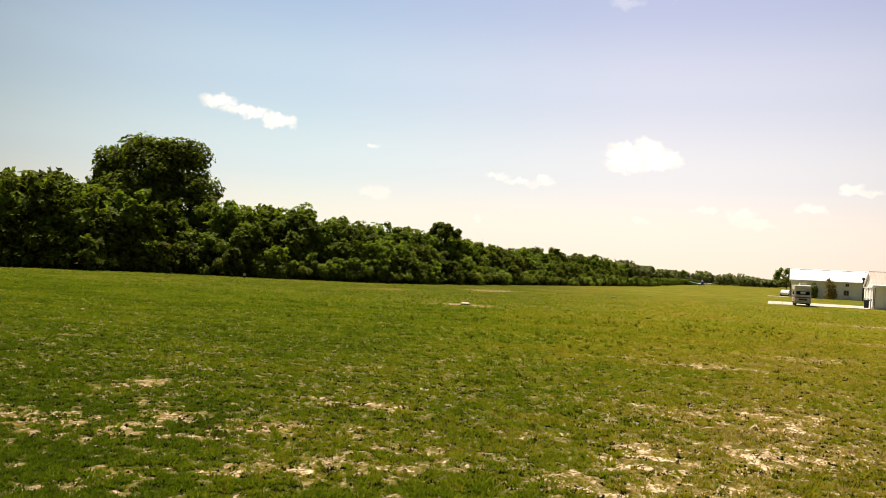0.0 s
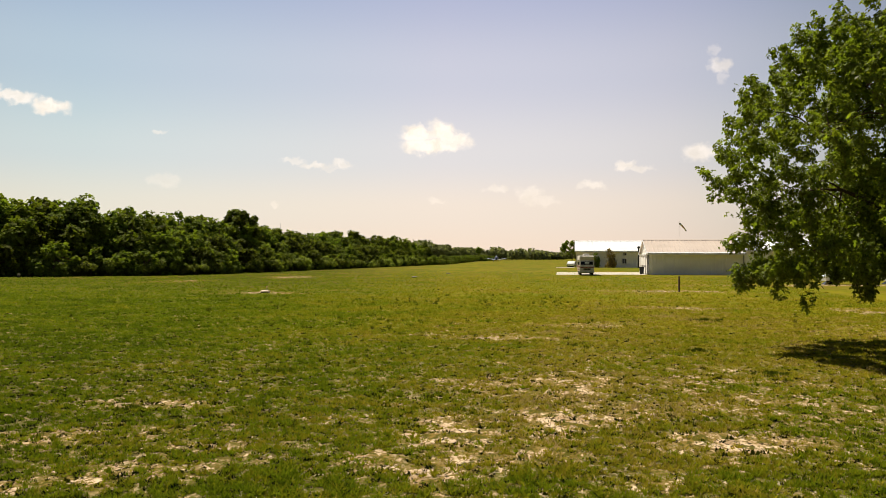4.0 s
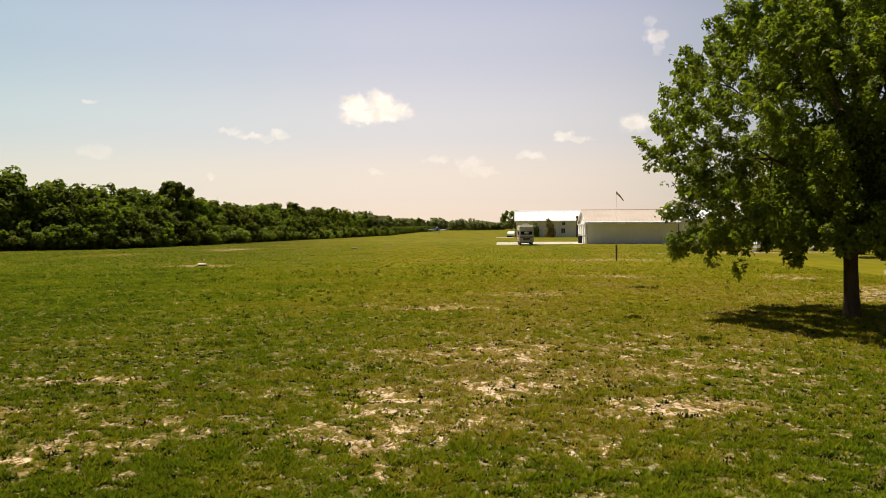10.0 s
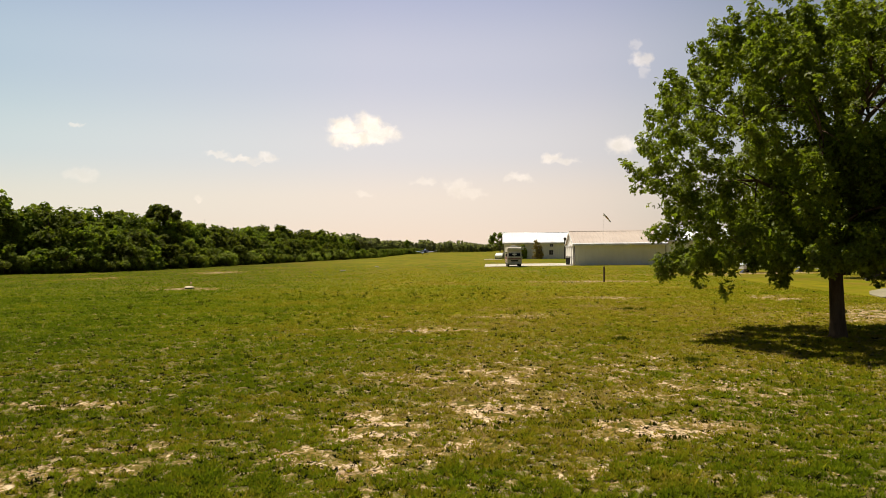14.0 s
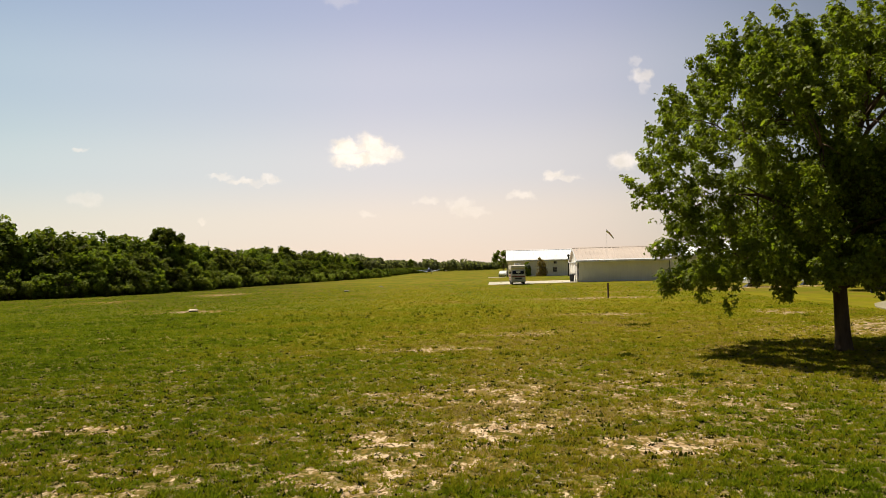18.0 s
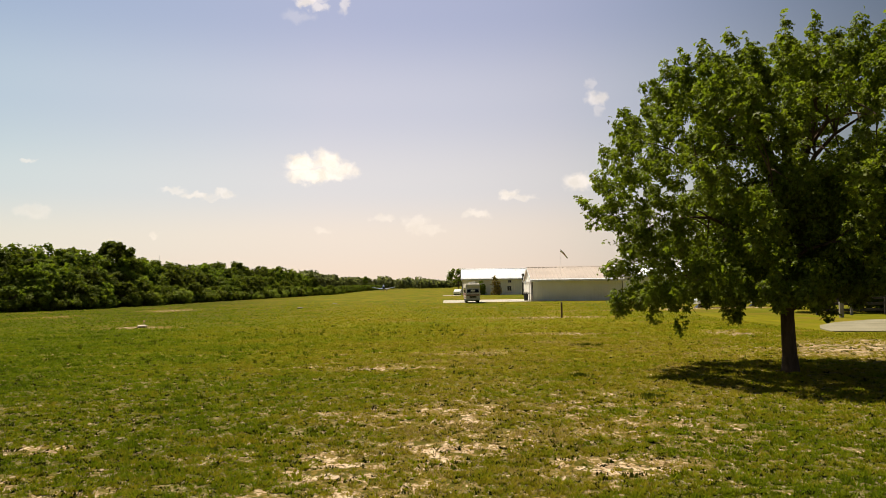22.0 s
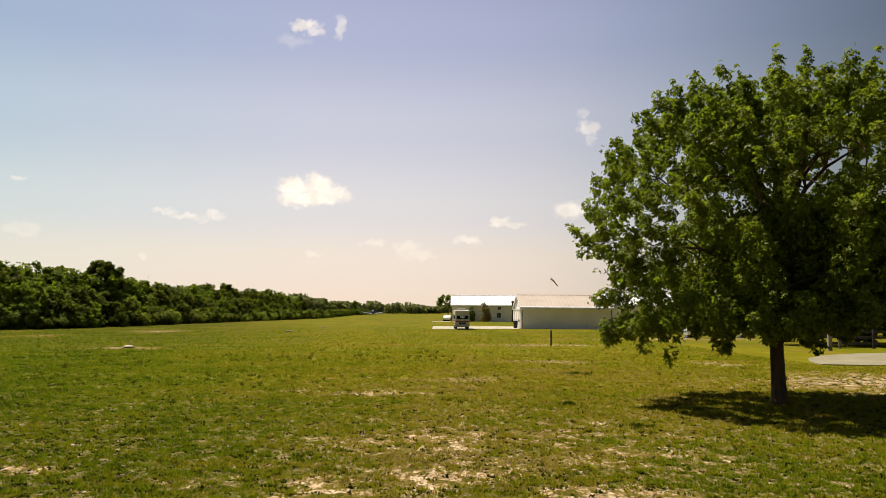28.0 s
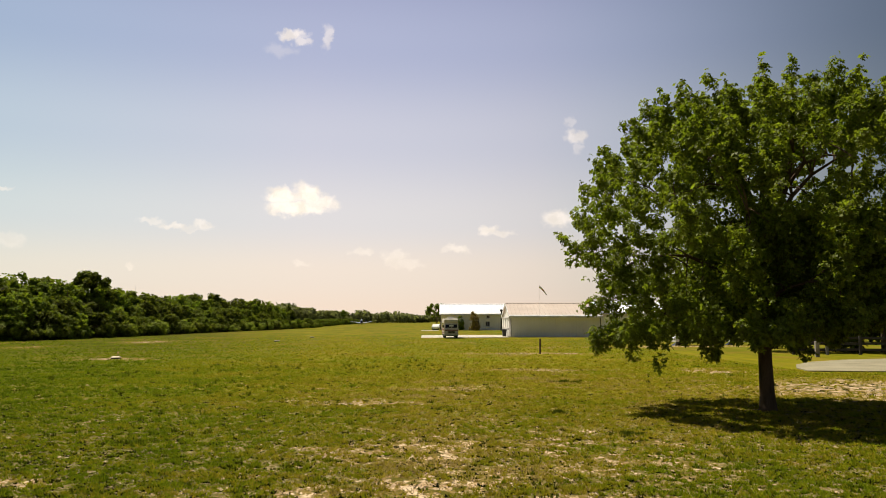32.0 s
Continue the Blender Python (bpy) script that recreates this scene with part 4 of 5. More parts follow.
part("front_stripe", box(-1.02, 1.02, -0.145, -0.115, 1.12, 1.28), MAROON, rv, "maroon front stripe")
part("grille", box(-0.55, 0.55, -0.16, -0.11, 0.80, 1.04, 0.01), DARK, rv)
part("bumper", box(-1.14, 1.14, -0.30, -0.12, 0.42, 0.66, 0.04), STEEL, rv)
part("under_skirt", box(-1.05, 1.05, 0.1, 7.3, 0.30, 0.56), RUBBER, rv)
part("roof_air_unit", box(-0.45, 0.45, 1.4, 2.5, 2.92, 3.20, 0.06), TRIM_WHITE, rv)
part("roof_vent", box(-0.25, 0.25, 4.6, 5.1, 2.92, 3.05, 0.03), TRIM_WHITE, rv)
part("sun_board", box(-0.35, 0.35, 0.19, 0.21, 1.75, 1.98), TRIM_WHITE, rv, "white card behind the windscreen").matrix_basis = pose(0, -0.25, 0)


# ---- cars by the far hangars ----
def car(m, paint, label):
    c = thing("car", m, label, "car")
    hull = [(-2.2, 0.35), (-2.25, 0.7), (-2.1, 0.9), (-1.5, 0.98), (-0.7, 1.42), (0.7, 1.45), (1.5, 1.02), (2.1, 0.92), (2.25, 0.7), (2.2, 0.35)]
    bm = prism(hull, -0.88, 0.88)
    bmesh.ops.bevel(bm, geom=[e for e in bm.edges if abs(e.verts[0].co.y - e.verts[1].co.y) < 0.01], offset=0.10, segments=2, affect="EDGES")
    part("body", bm, paint, c)
    for s in (-1, 1):
        part("side_window", prism([(-1.15, 0.98), (-0.62, 1.33), (0.62, 1.36), (1.2, 1.02)], s * 0.87, s * 0.895), GLASS_DARK, c)
        part("headlight", box(-2.27, -2.17, s * 0.6 - 0.15, s * 0.6 + 0.15, 0.66, 0.78, 0.01), LAMP_GLASS, c)
        for x in (-1.35, 1.35):
            w = part("wheel", tube([(x, s * 0.80 - 0.1, 0.32), (x, s * 0.80 + 0.1, 0.32)], 0.19, 14), STEEL, c)
            part("tyre", tube([(x, s * 0.80 - 0.11, 0.32), (x, s * 0.80 - 0.07, 0.32), (x, s * 0.80 + 0.07, 0.32), (x, s * 0.80 + 0.11, 0.32)], [0.28, 0.32, 0.32, 0.28], 16), RUBBER, w)
    part("windscreen", box(-1.45, -0.72, -0.72, 0.72, 1.18, 1.20), GLASS_DARK, c).matrix_basis = pose(-0.55, 0, -0.42, ry=-30)
    return c


car(pose(24.6, 84.0, 0, rz=4), CAR_WHITE, "white saloon car parked on the grass beyond the tree")
car(pose(30.5, 86.0, 0, rz=8), CAR_WHITE, "white saloon car parked further along the grass")
car(pose(-1.6, 214.0, 0, rz=80), CAR_WHITE, "white car on the pad beside the barn")

# ---- windsock ----
sock = thing("windsock", pose(7.1, 63.1, 0), "windsock on a thin pole bolted to a dark post", "windsock")
part("post", box(-0.06, 0.06, -0.06, 0.06, -0.05, 1.12, 0.012), REDWOOD, sock, "dark wooden post")
pole = part("pole", tube([(0.0, 0.11, 0.3), (0.0, 0.11, 2.5), (0.02, 0.11, 4.95)], [0.008, 0.006, 0.005], 8), TRIM_WHITE, sock)
part("hoop", tube([(0.02, 0.11 + 0.105 * math.cos(a), 4.92 + 0.105 * math.sin(a)) for a in np.linspace(0, 2 * math.pi, 13)], 0.008, 5), STEEL, sock)
for i, mat in enumerate((SOCK_WHITE, SOCK_ORANGE, SOCK_WHITE)):
    a, b = i / 3, (i + 1) / 3
    pts = [(0.02 + 0.50 * t, 0.11, 4.92 - 0.42 * t - 0.16 * t * t) for t in (a, (a + b) / 2, b)]
    part("sock_band", tube(pts, [0.080 - 0.045 * t for t in (a, (a + b) / 2, b)], 10, cap=False), mat, sock)


# ---- runway markers ----
def marker(x, y, w, d, h, label, top=MARKER_CREAM):
    m = thing("runway_marker", pose(x, y, 0, rz=6), label, "marker", "markers along the runway")
    part("body", box(-w / 2, w / 2, -d / 2, d / 2, -0.03, h * 0.5, 0.01), DARK, m)
    cap = [[(x * (w / 2 * f + 0.02), y * (d / 2 * g + 0.02), z) for x, y in ((-1, -1), (1, -1), (1, 1), (-1, 1))] for f, g, z in ((1, 1, h * 0.5), (1, 1, h * 0.62), (0.85, 0.3, h * 1.05))]
    part("cap", loft(cap), top, m, "weathered cream sloping cap")


marker(-20.9, 55.2, 0.50, 0.45, 0.17, "low cream-capped runway marker in a sandy ring")
marker(-19.0, 98.7, 0.6, 0.4, 0.16, "low weathered runway marker in the grass", PALEWOOD)
marker(-18.3, 120.4, 0.55, 0.4, 0.14, "low weathered runway marker standing in far grass", PALEWOOD)
marker(-61.0, 86.0, 0.20, 0.2, 0.5, "small white upright marker by the woods")
stake = thing("marker_stake", pose(-21.0, 55.75, 0), "thin stake with a faded orange tip behind a runway marker", "stake")
part("shaft", box(-0.015, 0.015, -0.012, 0.012, -0.05, 0.36), PALEWOOD, stake)
part("tip", box(-0.04, 0.04, -0.03, 0.03, 0.34, 0.44, 0.01), SOCK_ORANGE, stake)

# ---- board fence ----
fence = thing("board_fence", pose(25.2, 62, 0), "dark board fence with wooden posts behind the driveway", "fence")
for i in range(10):
    part("post", box(i * 2.4 - 0.09, i * 2.4 + 0.09, -0.07, 0.07, -0.05, 1.35, 0.01), PALEWOOD if i == 1 else POSTWOOD, fence)
    if i < 9:
        for z in (0.35, 0.78, 1.18):
            part("board", box(i * 2.4 - 0.02, i * 2.4 + 2.38, 0.072, 0.105, z - 0.085, z + 0.085, 0.008), POSTWOOD, fence)
lone = thing("wooden_post", pose(25.1, 57.9, 0), "pale weathered wooden post at the driveway's edge", "post")
part("shaft", box(-0.13, 0.13, -0.11, 0.11, -0.05, 1.05, 0.02), PALEWOOD, lone)
part("top", loft([[(x * s, y * s, z) for x, y in ((-1, -1), (1, -1), (1, 1), (-1, 1))] for s, z in ((0.13, 1.05), (0.04, 1.13))]), PALEWOOD, lone)
shed = metal_building("shed", 34, 44, 92, 99, 2.2, 3.3, BRICK_RED, ROOF_TAN, "low red-brown shed half hidden behind foliage", "shed")

mast = thing("radio_mast", pose(-56, 156, 0), "thin grey radio mast standing above the woods", "mast")
part("pole", tube([(0, 0, 0), (0, 0, 8.3)], [0.06, 0.02]), STEEL, mast)
part("antenna", tube([(0, 0, 8.25), (0, 0, 8.7)], [0.018, 0.01], 5), STEEL, mast)


# ---- aeroplane ----
def ring(y, rx, rz, zc, n=16):
    return [(rx * math.cos(2 * math.pi * k / n), y, zc + rz * math.sin(2 * math.pi * k / n)) for k in range(n)]


def wing_section(x, y_lead, chord, z, thick):
    shape = [(0.0, 0.0), (0.08, 0.45), (0.3, 0.62), (0.6, 0.42), (1.0, 0.0), (0.6, -0.25), (0.3, -0.38), (0.08, -0.3)]
    return [(x, y_lead - c * chord, z + t * thick) for c, t in shape]


plane = thing("aeroplane", pose(-36.0, 380.0, 0, rz=6), "navy and pale blue single-engined aeroplane on the grass runway", "aeroplane")
part("fuselage", loft([ring(3.4, 0.50, 0.52, 1.65), ring(3.2, 0.68, 0.70, 1.65), ring(2.0, 0.70, 0.74, 1.65), ring(0.6, 0.62, 0.75, 1.62), ring(-1.2, 0.48, 0.58, 1.68),
                       ring(-3.0, 0.28, 0.36, 1.80), ring(-4.6, 0.10, 0.16, 1.92)]), BLUE, plane, smooth=True)
part("cowl_lip", tube([(0, 3.38, 1.65), (0, 3.5, 1.65)], [0.52, 0.40], 18), PALEBLUE, plane)
part("canopy", loft([ring(1.7, 0.10, 0.05, 2.25), ring(1.3, 0.40, 0.42, 2.22), ring(0.4, 0.46, 0.62, 2.22), ring(-0.8, 0.40, 0.52, 2.22), ring(-1.8, 0.10, 0.10, 2.24)]), CANOPY, plane, smooth=True)
for y in (1.3, 0.45, -0.6):
    part("canopy_frame", tube([(0.47 * math.cos(a), y, 2.22 + 0.64 * math.sin(a)) for a in np.linspace(0, math.pi, 9)], 0.03, 5), BLUE, plane)
for s in (-1, 1):
    part("wing_root", loft([wing_section(s * 0.3, 1.4, 2.0, 1.22, 0.26), wing_section(s * 1.7, 1.3, 1.85, 1.25, 0.24)]), PALEBLUE, plane)
    wing = part("wing", loft([wing_section(s * 1.7, 1.3, 1.85, 1.25, 0.24), wing_section(s * 3.6, 1.1, 1.5, 1.58, 0.17), wing_section(s * 5.0, 0.95, 1.1, 1.88, 0.10), wing_section(s * 5.12, 0.75, 0.6, 1.91, 0.04)]), PALEBLUE, plane)
    part("wing_tip_band", loft([wing_section(s * 4.5, 1.02, 1.27, 1.773, 0.15), wing_section(s * 4.75, 0.99, 1.2, 1.826, 0.14)]), BLUE, wing)
    part("flap", loft([wing_section(s * 0.75, -0.35, 0.5, 1.16, 0.06), wing_section(s * 1.7, -0.35, 0.5, 1.18, 0.06)]), YELLOW if s > 0 else PALEBLUE, plane)
    part("tailplane", loft([wing_section(s * 0.1, -3.6, 1.0, 1.95, 0.12), wing_section(s * 1.75, -3.8, 0.7, 1.98, 0.07)]), BLUE, plane)
    leg = part("gear_leg", tube([(s * 1.25, 0.3, 1.2), (s * 1.25, 0.3, 0.32)], 0.06), STEEL, plane)
    part("gear_door", box(s * 1.33 - 0.02, s * 1.33 + 0.02, 0.05, 0.55, 0.55, 1.15), PALEBLUE, plane)
    wheel(plane, s * 1.15, 0.3, 0.30, 0.30, 0.2, "main_wheel")
part("fin", loft([[(-0.05, -3.2, 1.9), (0.05, -3.2, 1.9), (0.05, -4.75, 1.9), (-0.05, -4.75, 1.9)], [(-0.03, -3.9, 3.1), (0.03, -3.9, 3.1), (0.03, -4.8, 3.1), (-0.03, -4.8, 3.1)],
                  [(-0.02, -4.2, 3.3), (0.02, -4.2, 3.3), (0.02, -4.7, 3.3), (-0.02, -4.7, 3.3)]]), BLUE, plane)
part("rudder", box(-0.035, 0.035, -5.15, -4.82, 1.95, 3.2, 0.015), PALEBLUE, plane)
part("gear_leg", tube([(0, 2.6, 1.1), (0, 2.7, 0.26)], 0.05), STEEL, plane)
wheel(plane, 0, 2.7, 0.25, 0.25, 0.15, "nose_wheel")
part("spinner", loft([ring(3.5, 0.2, 0.2, 1.65), ring(3.75, 0.16, 0.16, 1.65), ring(3.95, 0.04, 0.04, 1.65)]), YELLOW, plane)
for a in (35, 215):
    part("propeller_blade", box(-0.07, 0.07, 3.60, 3.64, 0.1, 1.15, 0.02), DARK, plane).matrix_basis = Matrix.Translation((0, 0, 1.65)) @ pose(0, 0, 0, ry=a)


# ---- trees ----
def limb_path(rng, a, b, sag=0.12, steps=5):
    a, b = Vector(a), Vector(b)
    bend = Vector(rng.normal(0, sag, 3)) * (b - a).length
    pts = []
    for i in range(steps + 1):
        t = i / steps
        p = a.lerp(b, t) + bend * math.sin(math.pi * t) * 0.6
        p.z += (b - a).length * 0.10 * math.sin(math.pi * t)
        pts.append(p)
    return pts


def star_leaves(name, rng, centres, outward, size, rise=0.55, points=5):
    """Twig tips: folded leaflets spread like a star round each centre."""
    n = len(centres)
    axis = outward * 0.8 + rng.normal(0, 0.45, (n, 3)) + np.array([0, 0, rise])
    axis /= np.linalg.norm(axis, axis=1, keepdims=True)
    u = np.cross(axis, rng.normal(0, 1, (n, 3)))
    u /= np.linalg.norm(u, axis=1, keepdims=True) + 1e-9
    v = np.cross(axis, u)
    s = size * rng.uniform(0.65, 1.35, n)
    verts = []
    for k in range(points):
        a = 2 * math.pi * k / points + rng.normal(0, 0.25, n)
        way = u * np.cos(a)[:, None] + v * np.sin(a)[:, None] + axis * rng.uniform(-0.35, 0.55, n)[:, None]
        way /= np.linalg.norm(way, axis=1, keepdims=True)
        wide = np.cross(axis + rng.normal(0, 0.35, (n, 3)), way)
        wide /= np.linalg.norm(wide, axis=1, keepdims=True) + 1e-9
        long = (s * rng.uniform(0.75, 1.2, n))[:, None]
        mid = centres + way * long * 0.55
        fold = np.cross(way, wide) * long * 0.10
        verts.append(np.stack([centres, mid + wide * long * 0.42 + fold, centres + way * long - [0, 0, 0.02], mid - wide * long * 0.42 + fold], 1))
    verts = np.concatenate(verts).reshape(-1, 3)
    i = np.arange(n * points)[:, None] * 4
    return soup(name, verts, np.concatenate([i, i + 1, i + 2, i, i + 2, i + 3], 1), 3)


def shade_tree():
    """The large broad tree near the camera: boughs fill a profile of radius by height and end in leafy upright plumes."""
    rng = np.random.default_rng(21)
    t = thing("shade_tree", pose(9.0, 24.1, -0.03), "large broad-crowned green shade tree casting shade on the grass", "tree")
    heights = [1.5, 2.4, 3.3, 4.0, 4.4, 5.1, 5.9, 6.5, 7.3, 7.7, 8.2, 8.8, 9.4, 9.9]
    radii = [4.75, 5.05, 5.0, 5.35, 5.55, 5.95, 5.9, 5.65, 5.25, 5.0, 4.6, 4.05, 3.4, 2.1]

    def shift(z):
        return float(np.interp(z, [4.5, 6.5, 9.0], [0.0, 0.22, 0.70]))

    lobes, inner = [], []

    def plume(a, z, deep, reach, wide):
        """A leafy shoot: tufts round a core that leans up and out and ends at the crown's profile."""
        r = float(np.interp(z, heights, radii)) * (1 - deep)
        up = float(np.interp(z, [1.5, 3, 5, 7.5, 9.5], [-0.25, 0.15, 0.65, 1.3, 2.4]))
        way = Vector((math.cos(a), math.sin(a), up)).normalized()
        end = Vector((r * math.cos(a) + shift(z), r * math.sin(a), z))
        for k in range(8):
            f = k / 7
            girth = wide * (0.95 - 0.55 * f)
            q = end - way * (reach * (1 - f) + girth * 0.8) + Vector(rng.normal(0, 1, 3)) * girth * 0.62 * (1 - 0.6 * f)
            lobes.append((q.x, q.y, q.z, girth * rng.uniform(0.60, 0.85)))

    for i in range(330):                 # the outer crown
        f = (i + 0.5) / 330
        plume(2.399963 * i + rng.normal(0, 0.10), 1.9 + 7.4 * f ** 0.92 + rng.normal(0, 0.12), rng.uniform(0.0, 0.10), rng.uniform(0.6, 1.1), rng.uniform(0.27, 0.42))
    for i in range(56):                  # the rounded top
        plume(2.399963 * i + 1.0, 8.25 + 0.95 * math.sqrt(1 - i / 56) + rng.normal(0, 0.10), 0.95 - 0.85 * math.sqrt(i / 56), rng.uniform(0.7, 1.1), rng.uniform(0.30, 0.42))
    for i in range(90):                  # shoots that stop short of it
        plume(rng.random() * 6.283, 2.2 + 6.2 * rng.random(), rng.uniform(0.2, 0.6), rng.uniform(0.6, 1.1), rng.uniform(0.35, 0.55))
    for i in range(240):                 # the dark inside of the lower crown
        z = 2.35 + 3.3 * rng.random() ** 1.2
        d, a = 3.3 * math.sqrt(rng.random()), rng.random() * 2 * math.pi
        inner.append((d * math.cos(a) + 1.1, d * math.sin(a), z, rng.uniform(0.5, 0.8)))
    for i in range(130):                 # and its densest part, above and beyond the trunk
        z = 2.35 + 3.2 * rng.random()
        d, a = 2.6 * math.sqrt(rng.random()), rng.random() * 2 * math.pi
        inner.append((d * math.cos(a) + 2.0, d * math.sin(a) - 0.8, z, rng.uniform(0.5, 0.8)))
    for i in range(90):                  # boughs over it that keep the sun out
        z = 4.2 + 1.3 * rng.random()
        d, a = 3.2 * math.sqrt(rng.random()), rng.random() * 2 * math.pi
        inner.append((d * math.cos(a) + 1.6, d * math.sin(a) + 0.4, z, rng.uniform(0.4, 0.7)))
    for i in range(95):                  # tufts hanging under the rim
        a, r = rng.random() * 2 * math.pi, rng.uniform(1.5, 4.6)
        for k in range(3):
            lobes.append((r * math.cos(a), r * math.sin(a), 2.28 - 0.15 * k * rng.uniform(0.6, 1.3), 0.34 - 0.07 * k))
    for x, y, z, steps, drop, side in ((-3.2, -0.9, 1.95, 5, 0.17, 0.0), (-4.75, -0.6, 2.1, 4, 0.13, 0.0), (-3.9, -0.9, 1.9, 3, 0.13, 0.0), (-1.75, -0.7, 1.85, 3, 0.15, 0.0), (0.45, -0.9, 1.8, 4, 0.14, 0.10),
                                       (1.6, -0.7, 1.75, 3, 0.12, 0.0), (-4.6, -0.3, 2.95, 5, 0.03, -0.22)):
        for k in range(steps):           # low-hanging sprays
            lobes.append((x + side * k, y, z - drop * k, 0.36 - 0.045 * k))

    def open_sky(q):                     # gaps where the upper crown is thin
        across = q[0] * 0.937 - q[1] * 0.350
        return (math.hypot((across - 2.4) * 0.8, (q[2] - 5.95) * 1.3) < 0.30 + 0.65 * q[3] or math.hypot(across - 1.6, (q[2] - 6.2) * 1.2) < 0.02 + 0.4 * q[3]
                or math.hypot((across + 3.3) * 0.9, q[2] - 5.0) < 0.02 + 0.35 * q[3])
    def thin(q):                         # the loose, open side of the crown
        across = q[0] * 0.937 - q[1] * 0.350
        return q[2] < 6.2 and rng.random() < float(np.interp(across, [-4.5, -1.0, 0.5], [0.34, 0.28, 0.0]))
    lobes, inner = (np.array([q for q in group if not open_sky(q) and not thin(q)]) for group in (lobes, inner))
    for group in (lobes, inner):         # the far side of the rim hangs a little higher
        across = group[:, 0] * 0.937 - group[:, 1] * 0.350
        group[:, 2] += np.clip((across - 0.2) / 1.5, 0, 1) * np.clip((3.4 - group[:, 2]) / 1.2, 0, 1) * 0.42
    sector = ((np.arctan2(lobes[:, 1], lobes[:, 0]) + math.pi) / (2 * math.pi) * 6).astype(int) % 6 + 6 * (lobes[:, 2] > 5)
    trunk = tube([(0, 0, -0.05), (0.02, 0, 0.12), (0.01, 0.02, 0.5), (-0.02, 0.02, 1.5), (-0.02, 0.0, 2.4), (0.06, 0.03, 3.6), (0.02, 0.05, 5.2), (0.1, 0, 7.4)],
                 [0.28, 0.235, 0.20, 0.18, 0.17, 0.14, 0.10, 0.04], 14)
    part("trunk", trunk, BARK, t, smooth=True)
    for k in range(18):
        a = k * 2.4
        z0 = 1.75 + 0.20 * k
        end_r = 4.4 - 0.16 * k
        top = min(z0 + 1.0 + 0.22 * k * (0.6 + 0.4 * rng.random()), 7.3)
        end_r = min(end_r, float(np.interp(top + 0.5, heights, radii)) * 0.75)
        end = (end_r * math.cos(a) + shift(top), end_r * math.sin(a), top)
        path = limb_path(rng, (0, 0, z0), end)
        limb = tube(path, [0.12 - 0.004 * k, 0.09 - 0.002 * k, 0.062, 0.045, 0.03, 0.018], 7)
        for j in range(9):
            s = path[2 + j % 4]
            near = lobes[np.argsort(np.linalg.norm(lobes[:, :3] - np.array(s), axis=1))[rng.integers(0, 30)]]
            tube(limb_path(rng, s, near[:3], 0.08, 3), [0.030, 0.022, 0.015, 0.008], 5, limb)
        part("limb", limb, BARK, t)
    weight = (lobes[:, 3] ** 2).sum()
    for k in range(12):
        mine = lobes[sector == k]
        if len(mine) == 0:
            continue
        c, w = lobe_leaves(rng, mine, int(76000 * (mine[:, 3] ** 2).sum() / weight), 0.45)
        part_mesh("foliage", star_leaves("foliage", rng, c, w, 0.080, rise=0.8, points=4), LEAF_OAK, t)
    c, w = lobe_leaves(rng, inner, 95000, 0.9)
    part_mesh("foliage", leaf_mesh("foliage", rng, c, w, 0.092), LEAF_OAK, t)
    return t


shade_tree()


def wood_tree(seed, height, radius, leaves, size, spread=1.0, mat=LEAF_WOOD, label="", category="tree", dome=False, count=44, low=0.12):
    """A woodland tree: uneven lobed crown down to the ground cover (or a raised dome), trunk and a few limbs."""
    rng = np.random.default_rng(seed)
    t = thing("woodland_tree", pose(0, -900, 0), label or "dense green broadleaf tree at the edge of the woods", category, "trees of the woods")
    lobes = []
    for i in range(count):
        a = i * 2.4 + rng.normal(0, 0.3)
        s = radius * (rng.uniform(0.13, 0.25) if dome else rng.choice([0.12, 0.18, 0.26, 0.34]) * rng.uniform(0.85, 1.15))
        if dome:
            z = height * (low + (0.98 - low) * rng.random())
            r = radius * math.sqrt(max(1 - ((z / height - 0.55) / 0.46) ** 2, 0.25))
        else:
            z = height * (0.05 + 0.90 * rng.random())
            r = radius * spread * min(1.0, 1.2 * (1 - z / height) ** 0.38)
        d = max(r - s * 0.7, 0) * (0.55 + 0.45 * rng.random() ** 0.6)
        lobes.append((d * math.cos(a), d * math.sin(a), min(z, height - s * 0.9), s))
    part("trunk", tube([(0, 0, -0.1), (0.05, 0, height * 0.3), (-0.05, 0.08, height * 0.6), (0, 0, height * 0.85)], [0.05 + height * 0.016, height * 0.014, height * 0.009, 0.03], 7), BARK, t)
    for k in range(5):
        part("limb", tube(limb_path(rng, (0, 0, height * (0.2 + 0.10 * k)), lobes[k * 3][:3], 0.1, 3), [0.09, 0.07, 0.05, 0.02], 5), BARK, t)
    c, w = lobe_leaves(rng, lobes, leaves, 0.45)
    c[:, 2] = np.maximum(c[:, 2], 0.1)
    c += np.clip(rng.normal(0, 0.13, c.shape), -0.2, 0.2)
    if dome or mat is LEAF_FAR_HAZED:
        part_mesh("crown", leaf_mesh("crown", rng, c, w, size, rise=1.1), mat, t)
    else:
        few = slice(0, int(leaves * 0.30))
        part_mesh("crown", star_leaves("crown", rng, c[few], w[few], size * 0.82, rise=0.9), mat, t)
    return t


